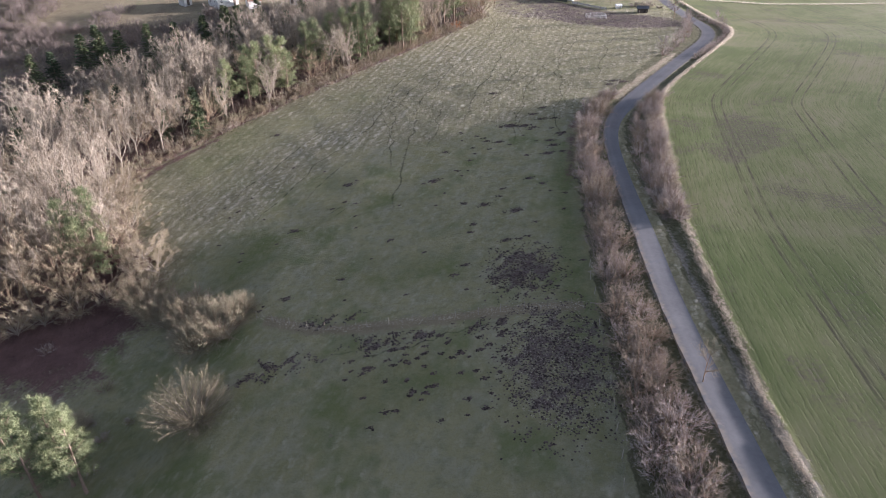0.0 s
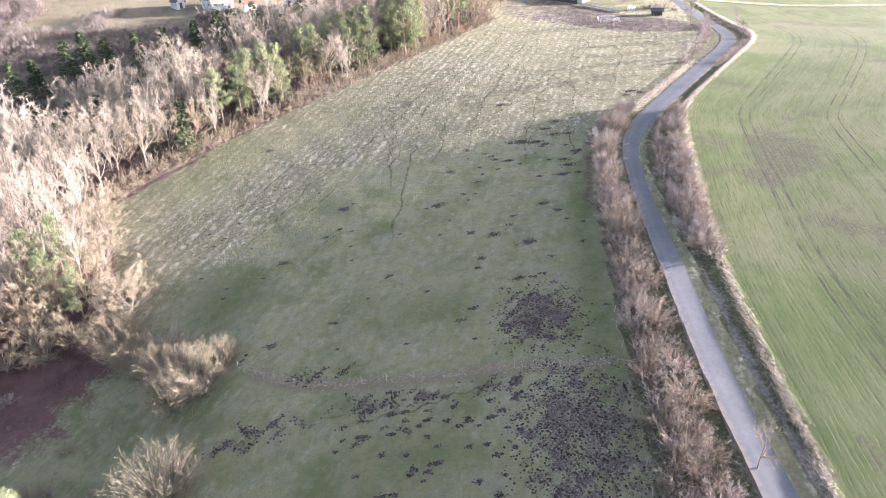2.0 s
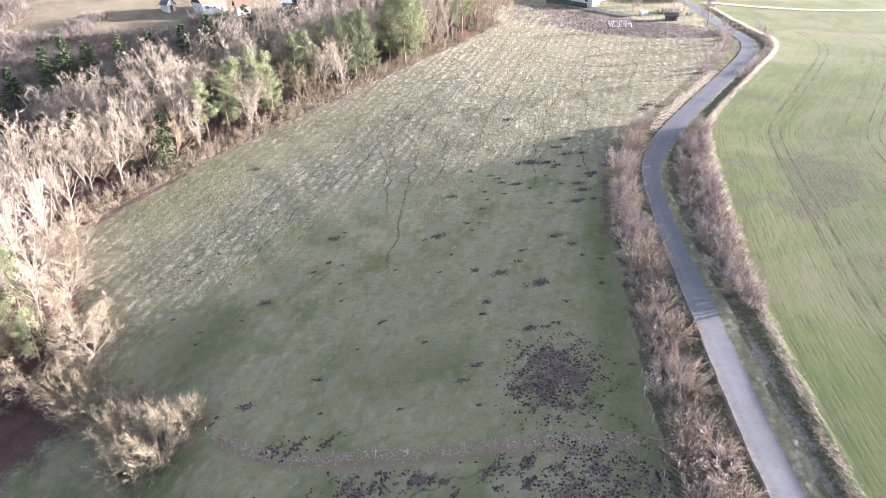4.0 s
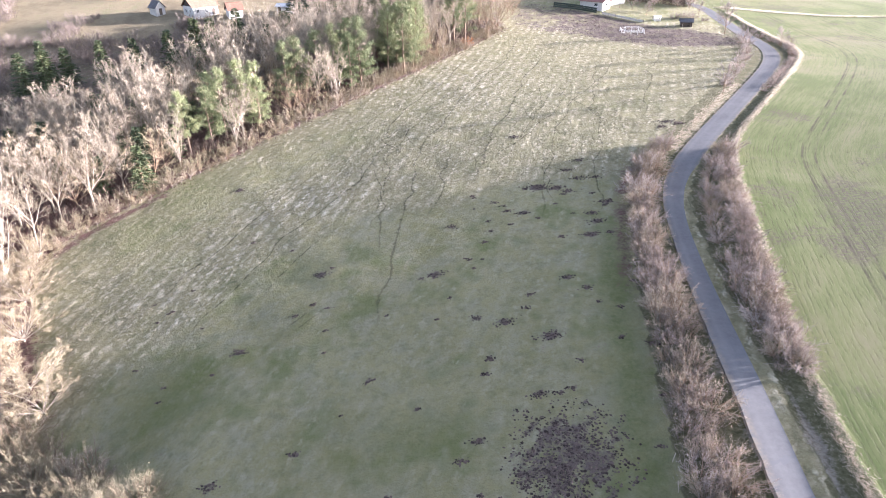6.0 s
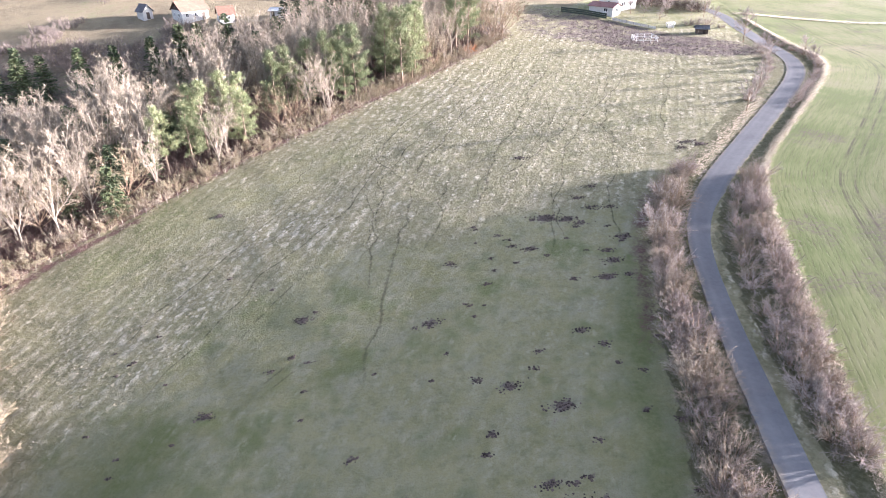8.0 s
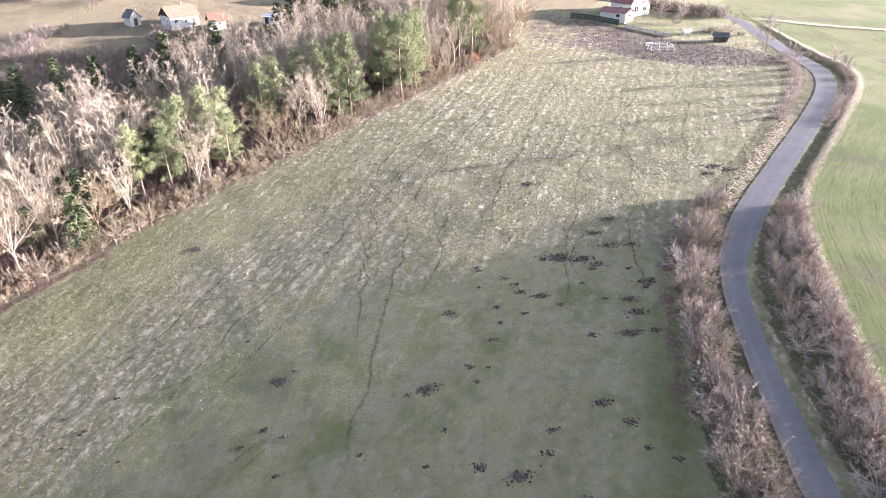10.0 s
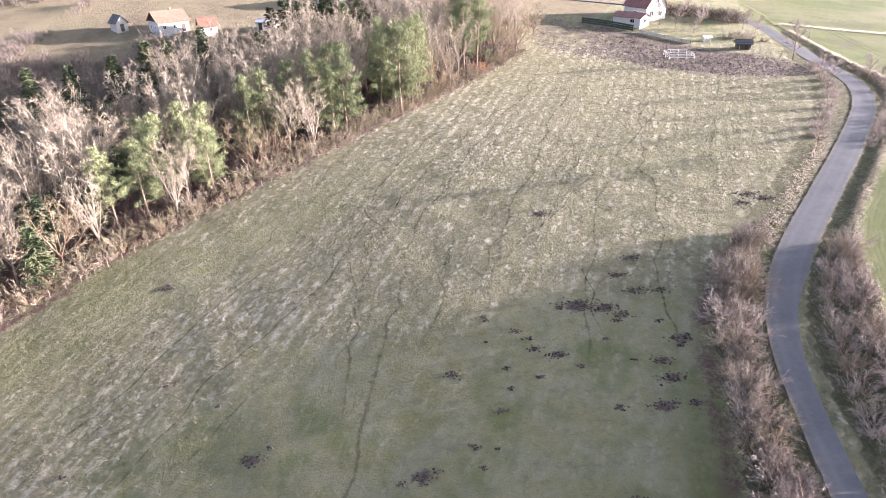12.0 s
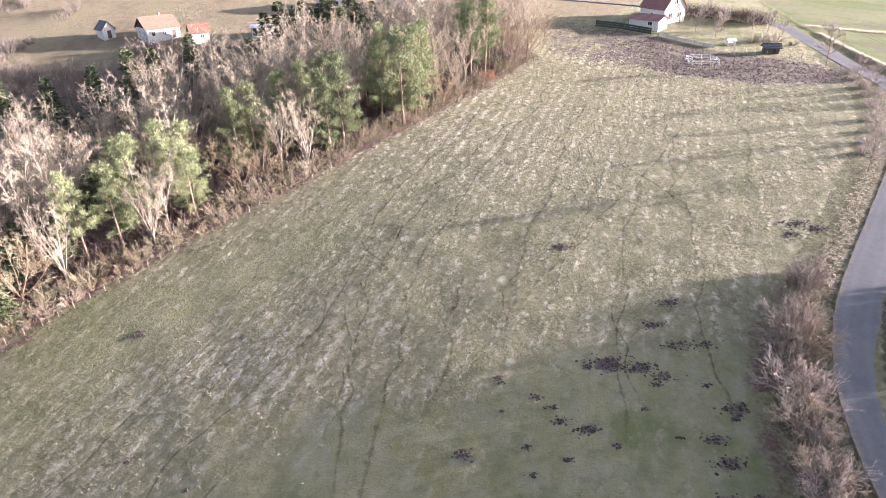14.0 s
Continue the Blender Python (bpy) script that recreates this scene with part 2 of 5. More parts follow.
    for scale, width, much in ((0.20, 0.055, 0.6), (0.47, 0.07, 0.5)):
        gaps = node(nt, "ShaderNodeTexVoronoi", Scale=scale, Randomness=1.0)
        gaps.feature = "DISTANCE_TO_EDGE"
        nt.links.new(laid(nt, calc_warp(nt, p, 1.6)), gaps.inputs["Vector"])
        crack = calc(nt, "MULTIPLY", ramp(nt, gaps.outputs["Distance"], (0.0, much), (width, 0.0)), ramp(nt, noise_of(nt, p, 0.3, 3), (0.42, 0.0), (0.55, 1.0)))
        straw = blend(nt, crack, straw, (0.09, 0.085, 0.048))
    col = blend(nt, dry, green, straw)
    col = blend(nt, calc(nt, "MULTIPLY", calc(nt, "MULTIPLY", attribute(nt, "lush"), 0.85), ramp(nt, mid, (0.3, 0.3), (0.6, 1.0))), col, ramp(nt, fine, (0.35, (0.102, 0.116, 0.042)), (0.7, (0.165, 0.178, 0.072))))
    # sown field: drilled rows that follow its edge, tramlines and thin patches
    row = attribute(nt, "row")
    wob = calc(nt, "ADD", row, calc(nt, "MULTIPLY", noise_of(nt, p, 0.12, 3), 0.25))
    streak = streak_of(nt, p, wob)
    fine_rows = streak_of(nt, p, calc(nt, "MULTIPLY", wob, 2.2), 0.3)
    lines = ramp(nt, calc(nt, "ADD", calc(nt, "MULTIPLY", calc(nt, "SINE", calc(nt, "MULTIPLY", wob, 11.5)), 0.2), calc(nt, "MULTIPLY", calc(nt, "SUBTRACT", fine_rows, 0.5), 3.2)), (0.05, 0.0), (0.75, 1.0))
    crop = ramp(nt, calc(nt, "ADD", calc(nt, "MULTIPLY", calc(nt, "ADD", calc(nt, "MULTIPLY", streak, 0.5), calc(nt, "MULTIPLY", fine_rows, 0.5)), 0.55), calc(nt, "MULTIPLY", big, 0.45)), (0.40, (0.20, 0.178, 0.104)), (0.49, (0.155, 0.163, 0.07)), (0.57, (0.104, 0.128, 0.043)))
    crop = blend(nt, calc(nt, "MULTIPLY", lines, ramp(nt, noise_of(nt, p, 0.07, 4), (0.34, 0.3), (0.62, 0.95))), crop, (0.096, 0.082, 0.05))
    lane_a = ramp(nt, calc(nt, "PINGPONG", calc(nt, "ADD", wob, 3.0), 7.5), (0.08, 1.0), (0.26, 0.0))
    lane_b = ramp(nt, calc(nt, "PINGPONG", calc(nt, "ADD", wob, 4.8), 7.5), (0.08, 1.0), (0.26, 0.0))
    lane_c = ramp(nt, calc(nt, "PINGPONG", calc(nt, "ADD", wob, 0.6), 5.6), (0.05, 0.6), (0.18, 0.0))
    trams = calc(nt, "MAXIMUM", calc(nt, "MAXIMUM", lane_a, lane_b), lane_c)
    crop = blend(nt, calc(nt, "MULTIPLY", trams, ramp(nt, noise_of(nt, p, 0.16, 5, 0.7), (0.38, 0.1), (0.6, 0.95))), crop, (0.07, 0.062, 0.04))
    bare = ramp(nt, calc(nt, "ADD", calc(nt, "MULTIPLY", noise_of(nt, p, 0.09, 4, 0.6), 0.75), calc(nt, "MULTIPLY", fine, 0.25)), (0.565, 0.0), (0.65, 0.85))
    thin = attribute(nt, "thin")
    bare = calc(nt, "MAXIMUM", bare, ramp(nt, calc(nt, "ADD", thin, calc(nt, "MULTIPLY", calc(nt, "SUBTRACT", mid, 0.5), 1.2)), (0.4, 0.0), (0.7, 0.9)))
    crop = blend(nt, ramp(nt, tiny, (0.45, 0.0), (0.7, 0.45)), crop, (0.10, 0.098, 0.05))
    crop = blend(nt, calc(nt, "MULTIPLY", bare, ramp(nt, fine, (0.4, 0.1), (0.6, 1.0))), crop, (0.108, 0.088, 0.067))
    col = blend(nt, ramp(nt, attribute(nt, "field"), (0.45, 0.0), (0.55, 1.0)), col, crop)
    # grassy bank and roadside, forest litter, turned soil: edges broken by noise
    ragged = calc(nt, "MULTIPLY", calc(nt, "SUBTRACT", calc(nt, "ADD", calc(nt, "MULTIPLY", mid, 0.5), calc(nt, "MULTIPLY", fine, 0.5)), 0.5), 2.4)

    def zone(name, soft=0.12):
        return ramp(nt, calc(nt, "ADD", attribute(nt, name), ragged), (0.5 - soft, 0.0), (0.5 + soft, 1.0))
    bank = ramp(nt, calc(nt, "ADD", calc(nt, "MULTIPLY", fine, 0.6), calc(nt, "MULTIPLY", mid, 0.4)), (0.36, (0.07, 0.07, 0.035)), (0.50, (0.12, 0.114, 0.064)), (0.64, (0.2, 0.175, 0.115)))
    col = blend(nt, zone("bank"), col, bank)
    grit = ramp(nt, fine, (0.35, (0.15, 0.13, 0.10)), (0.65, (0.28, 0.25, 0.205)))
    col = blend(nt, zone("grit", 0.2), col, grit)
    litter = ramp(nt, calc(nt, "ADD", calc(nt, "MULTIPLY", mid, 0.5), calc(nt, "MULTIPLY", tiny, 0.5)), (0.36, (0.062, 0.037, 0.034)), (0.62, (0.17, 0.102, 0.088)))
    col = blend(nt, zone("litter", 0.2), col, litter)
    heath = ramp(nt, calc(nt, "ADD", calc(nt, "MULTIPLY", mid, 0.5), calc(nt, "MULTIPLY", big, 0.5)), (0.36, (0.16, 0.13, 0.085)), (0.55, (0.235, 0.195, 0.127)), (0.66, (0.2, 0.188, 0.105)))
    col = blend(nt, zone("heath", 0.25), col, heath)
    soil = ramp(nt, calc(nt, "ADD", calc(nt, "MULTIPLY", fine, 0.5), calc(nt, "MULTIPLY", tiny, 0.5)), (0.36, (0.062, 0.047, 0.043)), (0.64, (0.19, 0.152, 0.132)))
    col = blend(nt, zone("soil", 0.15), col, soil)
    nt.links.new(col, bs.inputs["Base Color"])
    bump(nt, bs, calc(nt, "ADD", calc(nt, "MULTIPLY", calc(nt, "ADD", calc(nt, "MULTIPLY", fine, 1.0), calc(nt, "MULTIPLY", tiny, 0.5)), calc(nt, "SUBTRACT", 1.0, calc(nt, "MULTIPLY", attribute(nt, "field"), 1.0))), calc(nt, "SUBTRACT", calc(nt, "MULTIPLY", calc(nt, "MULTIPLY", calc(nt, "MULTIPLY", fleck, dry), 0.5), calc(nt, "SUBTRACT", 1.0, attribute(nt, "field"))), calc(nt, "MULTIPLY", calc(nt, "MULTIPLY", lines, attribute(nt, "field")), 0.04))), 1.0, 0.45)
    return m


ASPHALT, TRAIL, GROUND = asphalt_material(), trail_material(), ground_material()

# ---- plan: lines on the ground, x and y in metres ----
ROAD = [(19.60, -60.0), (26.10, 0.0), (28.00, 30.0), (28.30, 47.9), (28.50, 58.9), (29.00, 67.9), (29.90, 77.9), (30.70, 89.8), (31.60, 102.8), (33.10, 116.6), (35.80, 125.9), (40.10, 134.2), (47.40, 144.5), (57.10, 157.8), (68.60, 174.2), (78.40, 189.7), (83.20, 201.4), (84.70, 211.8), (84.40, 221.7), (84.90, 233.5), (85.00, 245.0), (85.80, 256.0), (83.50, 266.0), (75.00, 273.5), (58.00, 281.0), (20.00, 290.0), (-40.0, 300.0)]
FIELD = [(22.9, -60.0), (28.9, 0.0), (30.2, 30.0), (31.2, 44.3), (32.5, 56.5), (33.5, 65.1), (34.5, 74.8), (36.4, 87.1), (39.2, 99.0), (41.6, 109.9), (44.5, 122.5), (48.0, 136.0), (53.6, 145.2), (61.0, 155.0), (78.5, 179.6), (87.6, 194.1), (91.4, 204.2), (91.6, 213.6), (90.8, 221.6), (91.0, 236.4), (91.4, 252.7)]
HEDGE_IN = [(14.0, 0.0), (16.5, 30.0), (18.1, 47.6), (19.5, 62.6), (21.1, 77.6), (23.0, 95.4), (25.8, 112.5), (29.2, 128.1), (35.6, 139.9), (42.5, 148.7), (53.4, 163.7), (66.0, 183.0), (75.7, 204.2), (78.9, 221.9)]
WOOD = [(-47.7, 31.6), (-40.5, 55.2), (-32.2, 68.3), (-26.6, 74.5), (-35.0, 84.0), (-45.3, 89.8), (-50.7, 95.7), (-57.9, 107.8), (-62.7, 115.8), (-64.7, 123.9), (-56.9, 134.4), (-49.9, 142.4), (-42.4, 152.1), (-34.1, 161.7), (-22.8, 174.4), (-12.4, 188.0), (-0.8, 203.1), (10.5, 219.8), (17.5, 230.9)]
CROSS = [(-26.3, 73.4), (-17.7, 68.8), (-11.0, 67.8), (0.3, 67.0), (6.5, 67.1), (12.6, 66.7), (18.1, 65.9)]


def soft_clip(v, lo, hi, k):
    v = np.asarray(v, float)
    return np.where(v > hi, hi + k * np.tanh((v - hi) / k), np.where(v < lo, lo - k * np.tanh((lo - v) / k), v))


def smooth(a, b, v):
    t = np.clip((np.asarray(v, float) - a) / (b - a), 0, 1)
    return t * t * (3 - 2 * t)


def dense(line, step):
    """The line through the points, rounded, with a point every step metres."""
    q = np.array(line, float)
    for _ in range(3):
        q = np.vstack([q[:1], np.stack([0.75 * q[:-1] + 0.25 * q[1:], 0.25 * q[:-1] + 0.75 * q[1:]], 1).reshape(-1, 2), q[-1:]])
    s = np.concatenate([[0], np.cumsum(np.hypot(*np.diff(q, axis=0).T))])
    at = np.arange(0, s[-1], step)
    return np.stack([np.interp(at, s, q[:, 0]), np.interp(at, s, q[:, 1])], 1)


def offset(x, y, line):
    """Distance to a line of points, positive on its right-hand side."""
    x, y = np.broadcast_arrays(np.asarray(x, float), np.asarray(y, float))
    if x.size == 1:
        q = np.asarray(line, float)
        a, d = q[:-1], q[1:] - q[:-1]
        w = np.array([float(x), float(y)]) - a
        t = np.clip((w * d).sum(1) / (d * d).sum(1), 0, 1)
        gap = np.hypot(*(w - t[:, None] * d).T)
        i = gap.argmin()
        return gap[i] * (1 if w[i, 0] * d[i, 1] - w[i, 1] * d[i, 0] >= 0 else -1)
    best, side = np.full(x.shape, 1e9), np.ones(x.shape)
    for (ax, ay), (bx, by) in zip(line[:-1], line[1:]):
        dx, dy = bx - ax, by - ay
        t = np.clip(((x - ax) * dx + (y - ay) * dy) / (dx * dx + dy * dy), 0, 1)
        d = np.hypot(x - ax - t * dx, y - ay - t * dy)
        near = d < best
        side = np.where(near, np.sign((x - ax) * dy - (y - ay) * dx), side)
        best = np.where(near, d, best)
    return best * np.where(side == 0, 1, side)


ROAD_D, FIELD_D, WOOD_D = dense(ROAD, 6.0), dense(FIELD, 6.0), dense(WOOD, 4.0)


wave_rng = random.Random(4)
WAVES = [(wl, wave_rng.uniform(0, 3.14), wave_rng.uniform(0, 6.28)) for wl in (2.1, 2.9, 3.7, 4.6, 5.3, 6.7, 8.3, 11.0, 15.0, 19.0)]


def relief(x, y):
    u, v = soft_clip(x, -115, 115, 57) / 57.14, (soft_clip(y, 14, 270, 86) - 128.6) / 85.7
    brow = 2.96 / (1 + np.exp(np.clip(-(x + 16) / 15, -40, 40))) / (1 + np.exp(np.clip((y - 185) / 12, -40, 40)))
    # hollow added at the near left to turn that corner out of the sun
    shade_hollow = 3.2 * smooth(-25, -41, x) * smooth(98, 78, y)
    return 1.87 + 4.19 * u + 9.39 * v - 3.46 * u * v + 1.17 * v * v + brow - shade_hollow


def height(x, y):
    """The height of the ground: the slope, the road's bed, the ditch and the bank of the field."""
    x, y = np.asarray(x, float), np.asarray(y, float)
    z = relief(x, y)
    r, f = offset(x, y, ROAD_D), offset(x, y, FIELD_D)
    open_ = 1 - smooth(2.4, 3.5, np.abs(r))
    rough = sum(0.0012 * wl * np.sin((x * math.cos(w) + y * math.sin(w)) * 6.283 / wl + ph) for wl, w, ph in WAVES)
    z = z + rough * (1 - open_) * (1 - smooth(-1, 3, f))
    rise = np.clip((r - 2.7) / np.maximum((r - 2.7) - np.minimum(f, 0) - 0.5, 0.3), 0, 1)
    near = (r > 2.3) & (f < 12.5)
    z = z - 0.32 * (1 - rise) * smooth(2.4, 2.8, r) * (f < 0) + 0.16 * open_ * (1 - smooth(84, 96, y))
    z = z + 0.26 * np.where(f < -0.5, rise ** 1.5, 1 - smooth(-0.3, 12.0, f)) * near
    return z


def surface(x, y):
    """The height of the ground sheet as it is meshed."""
    x, y = np.asarray(x, float), np.asarray(y, float)
    i, j = np.clip(np.searchsorted(gx, x) - 1, 0, len(gx) - 2), np.clip(np.searchsorted(gy, y) - 1, 0, len(gy) - 2)
    u, v = (x - gx[i]) / (gx[i + 1] - gx[i]), (y - gy[j]) / (gy[j + 1] - gy[j])
    return (GZ[j, i] * (1 - u) + GZ[j, i + 1] * u) * (1 - v) + (GZ[j + 1, i] * (1 - u) + GZ[j + 1, i + 1] * u) * v


def spot(x, y):
    return float(surface(x, y))


# ---- builders ----
def mesh_of(name, verts, faces, mat, soft=False):
    me = bpy.data.meshes.new(name)
    me.from_pydata([tuple(v) for v in verts], [], faces)
    me.materials.append(mat)
    if soft:
        me.shade_smooth()
    me.update()
    return me


def part(name, me, parent=None, label="", m=None):
    """One mesh as an object, under a thing or on its own."""
    ob = new(name, me)
    ob.parent = parent
    if m is not None:
        ob.matrix_basis = m
    if label:
        ob["label"] = label
    return ob


class Shape:
    """Vertices and faces gathered for one mesh."""

    def __init__(self):
        self.v, self.f = [], []

    def path(self, pts, radii, n=4, cap=False):
        first = len(self.v)
        side = Vector((0.31, 0.95, 0.1))
        for i, (p, r) in enumerate(zip(pts, radii)):
            d = (pts[min(i + 1, len(pts) - 1)] - pts[max(i - 1, 0)]).normalized()
            a = d.cross(side)
            a = a.normalized() if a.length > 1e-3 else Vector((1, 0, 0))
            b = d.cross(a)
            for k in range(n):
                w = 2 * math.pi * k / n
                self.v.append(p + r * (math.cos(w) * a + math.sin(w) * b))
            if i:
                for k in range(n):
                    o = first + (i - 1) * n
                    self.f.append((o + k, o + (k + 1) % n, o + n + (k + 1) % n, o + n + k))
        if cap:
            o = first + (len(pts) - 1) * n
            self.f.append(tuple(o + k for k in range(n)))
            self.f.append(tuple(first + k for k in reversed(range(n))))

    def twig(self, p, q, r):
        o = len(self.v)
        a = (q - p).cross(Vector((random.uniform(-1, 1), random.uniform(-1, 1), random.uniform(-1, 1)))).normalized() * r
        self.v += [p + a, p - a, q]
        self.f.append((o, o + 1, o + 2))

    def leaf(self, p, q, w):
        o = len(self.v)
        a = (q - p).cross(Vector((random.uniform(-1, 1), random.uniform(-1, 1), random.uniform(-1, 1)))).normalized() * w
        self.v += [p + a, p - a, q]
        self.f.append((o, o + 1, o + 2))

    def box(self, lo, hi):
        o = len(self.v)
        self.v += [Vector((x, y, z)) for z in (lo[2], hi[2]) for y in (lo[1], hi[1]) for x in (lo[0], hi[0])]
        self.f += [tuple(o + i for i in q) for q in ((0, 2, 3, 1), (4, 5, 7, 6), (0, 1, 5, 4), (1, 3, 7, 5), (3, 2, 6, 7), (2, 0, 4, 6))]

    def poly(self, pts):
        o = len(self.v)
        self.v += [Vector(p) for p in pts]
        self.f.append(tuple(range(o, o + len(pts))))

    def mesh(self, name, mat, soft=False):
        return mesh_of(name, self.v, self.f, mat, soft)


def bent(rng, p, d, length, segs, wander, up):
    pts = [p.copy()]
    for _ in range(segs):
        d = (d + Vector((rng.uniform(-1, 1), rng.uniform(-1, 1), rng.uniform(-1, 1))) * wander + Vector((0, 0, up))).normalized()
        p = p + d * (length / segs)
        pts.append(p.copy())
    return pts


def around(rng, d, tilt):
    a = d.cross(Vector((0.3, 0.8, 0.5))).normalized()
    b = d.cross(a)
    w = rng.uniform(0, 2 * math.pi)
    return (d * math.cos(tilt) + (a * math.cos(w) + b * math.sin(w)) * math.sin(tilt)).normalized()


def along(pts, t):
    i = min(int(t * (len(pts) - 1)), len(pts) - 2)
    f = t * (len(pts) - 1) - i
    return pts[i].lerp(pts[i + 1], f), (pts[i + 1] - pts[i]).normalized()


def bare_tree(seed, tall, clear, limbs, tilt, reach, up, sprays, twigs, twig_r, bark, twig_mat, label, stems=1, name="bare_tree"):
    """A leafless tree: trunk and limbs, and a crown of sprays and twigs."""
    rng = random.Random(seed)
    wood, crown = Shape(), Shape()
    for s in range(stems):
        lean = Vector((rng.uniform(-1, 1), rng.uniform(-1, 1), 0)) * (0.10 if stems == 1 else 0.3)
        base = Vector((rng.uniform(-0.3, 0.3), rng.uniform(-0.3, 0.3), -0.3)) * (0.3 if stems == 1 else 1)
        h = tall * (1 if s == 0 else rng.uniform(0.7, 0.95))
        trunk = bent(rng, base, (Vector((0, 0, 1)) + lean).normalized(), h * 0.86, 7, 0.07, 0.05)
        r0 = 0.0085 * h + 0.025
        wood.path(trunk, [r0 * (1.35 if i == 0 else 1 - 0.85 * i / 7) for i in range(8)], 6)
        for k in range(limbs):
            t = clear + (1 - clear) * (k + rng.random()) / limbs
            p, d = along(trunk, min(t, 0.99))
            rel = (t - clear) / (1 - clear)
            length = reach * (1.0 - 0.62 * rel) * rng.uniform(0.7, 1.15) * (0.55 + 0.45 * min(1, rel * 4))
            limb = bent(rng, p, around(rng, d, tilt * rng.uniform(0.75, 1.2)), length, 4, 0.16, up)
            r1 = r0 * (1 - 0.8 * t) * 0.55 + 0.012
            wood.path(limb, [r1 * (1 - 0.75 * i / 4) for i in range(5)], 4)
            for j in range(sprays):
                p2, d2 = along(limb, 0.15 + 0.85 * (j + rng.random()) / sprays)
                l2 = length * rng.uniform(0.3, 0.55)
                d3 = (around(rng, d2, rng.uniform(0.3, 0.8)) + Vector((0, 0, up))).normalized()
                q2 = p2 + d3 * l2
                crown.twig(p2, q2, r1 * 0.4 + 0.012)
                for _ in range(twigs):
                    p3 = p2.lerp(q2, rng.uniform(0.05, 0.98))
                    q = p3 + (around(rng, d3, rng.uniform(0.15, 0.75)) + Vector((0, 0, up))).normalized() * rng.uniform(0.5, 1.1) * (max(0.8, l2 * 0.75) if stems == 1 else max(0.42, l2 * 0.5))
                    crown.twig(p3, q, twig_r)
    ob = tagged(new(name), label, "tree", "fruit trees of the garden and the lane" if name == "fruit_tree" else "bare trees of the wood")
    part("trunk", wood.mesh("trunk", bark, True), ob)
    part("crown", crown.mesh("crown", twig_mat), ob)
    return ob


def fan_tree(seed, tall, fork, leaders, tilt, branch, side, sprays, twigs, twig_r, bark, twig_mat, label, lean=0.08):
    """A leafless tree whose trunk forks low into leaders that fan out and end in a haze of twigs."""
    rng = random.Random(seed)
    random.seed(seed)
    wood, crown = Shape(), Shape()
    up = (Vector((rng.uniform(-1, 1), rng.uniform(-1, 1), 0)) * lean + Vector((0, 0, 1))).normalized()
    trunk = bent(rng, Vector((0, 0, -0.3)), up, tall * fork + 0.3, 3, 0.05, 0.03)
    r0 = 0.011 * tall + 0.03
    wood.path(trunk, [r0 * k for k in (1.4, 1.0, 0.9, 0.8)], 6)
    for k in range(leaders):
        p, d = along(trunk, 0.55 + 0.44 * rng.random())
        w = 6.283 * (k + rng.uniform(-0.3, 0.3)) / leaders * 2.0
        lean_k = tilt * (0.15 + 0.95 * math.sqrt((k + 0.5) / leaders)) * rng.uniform(0.85, 1.15)
        d = Vector((math.cos(w) * math.sin(lean_k), math.sin(w) * math.sin(lean_k), math.cos(lean_k)))
        length = tall * (1 - fork) * rng.uniform(0.85, 1.06) * (1.0 - 0.22 * lean_k)
        leader = bent(rng, p, d, length, 5, 0.13, 0.035)
        r1 = r0 * rng.uniform(0.42, 0.62)
        wood.path(leader, [r1 * (1 - 0.86 * i / 5) for i in range(6)], 4)
        for j in range(branch):
            t = 0.22 + 0.78 * (j + rng.random()) / branch
            p2, d2 = along(leader, min(t, 0.985))
            l2 = side * tall * (1.0 - 0.45 * t) * rng.uniform(0.65, 1.2)
            limb = bent(rng, p2, around(rng, d2, rng.uniform(0.45, 0.95)), l2, 2, 0.18, 0.06)
            wood.path(limb, [r1 * (1 - 0.8 * t) * 0.5 + 0.014, r1 * (1 - 0.8 * t) * 0.3 + 0.01, 0.008], 3)
            for i in range(sprays):
                p3, d3 = along(limb, 0.2 + 0.79 * (i + rng.random()) / sprays)
                d4 = (around(rng, d3, rng.uniform(0.25, 0.8)) + Vector((0, 0, 0.08))).normalized()
                q3 = p3 + d4 * l2 * rng.uniform(0.35, 0.7)
                crown.twig(p3, q3, twig_r * 1.3)
                for _ in range(twigs):
                    p4 = p3.lerp(q3, rng.uniform(0.1, 0.98))
                    crown.twig(p4, p4 + around(rng, d4, rng.uniform(0.2, 0.9)) * rng.uniform(0.45, 1.0) * (0.35 + 0.4 * l2), twig_r)
    ob = tagged(new("bare_tree"), label, "tree", "bare trees of the wood")
    part("trunk", wood.mesh("trunk", bark, True), ob)
    part("crown", crown.mesh("crown", twig_mat), ob)
    return ob


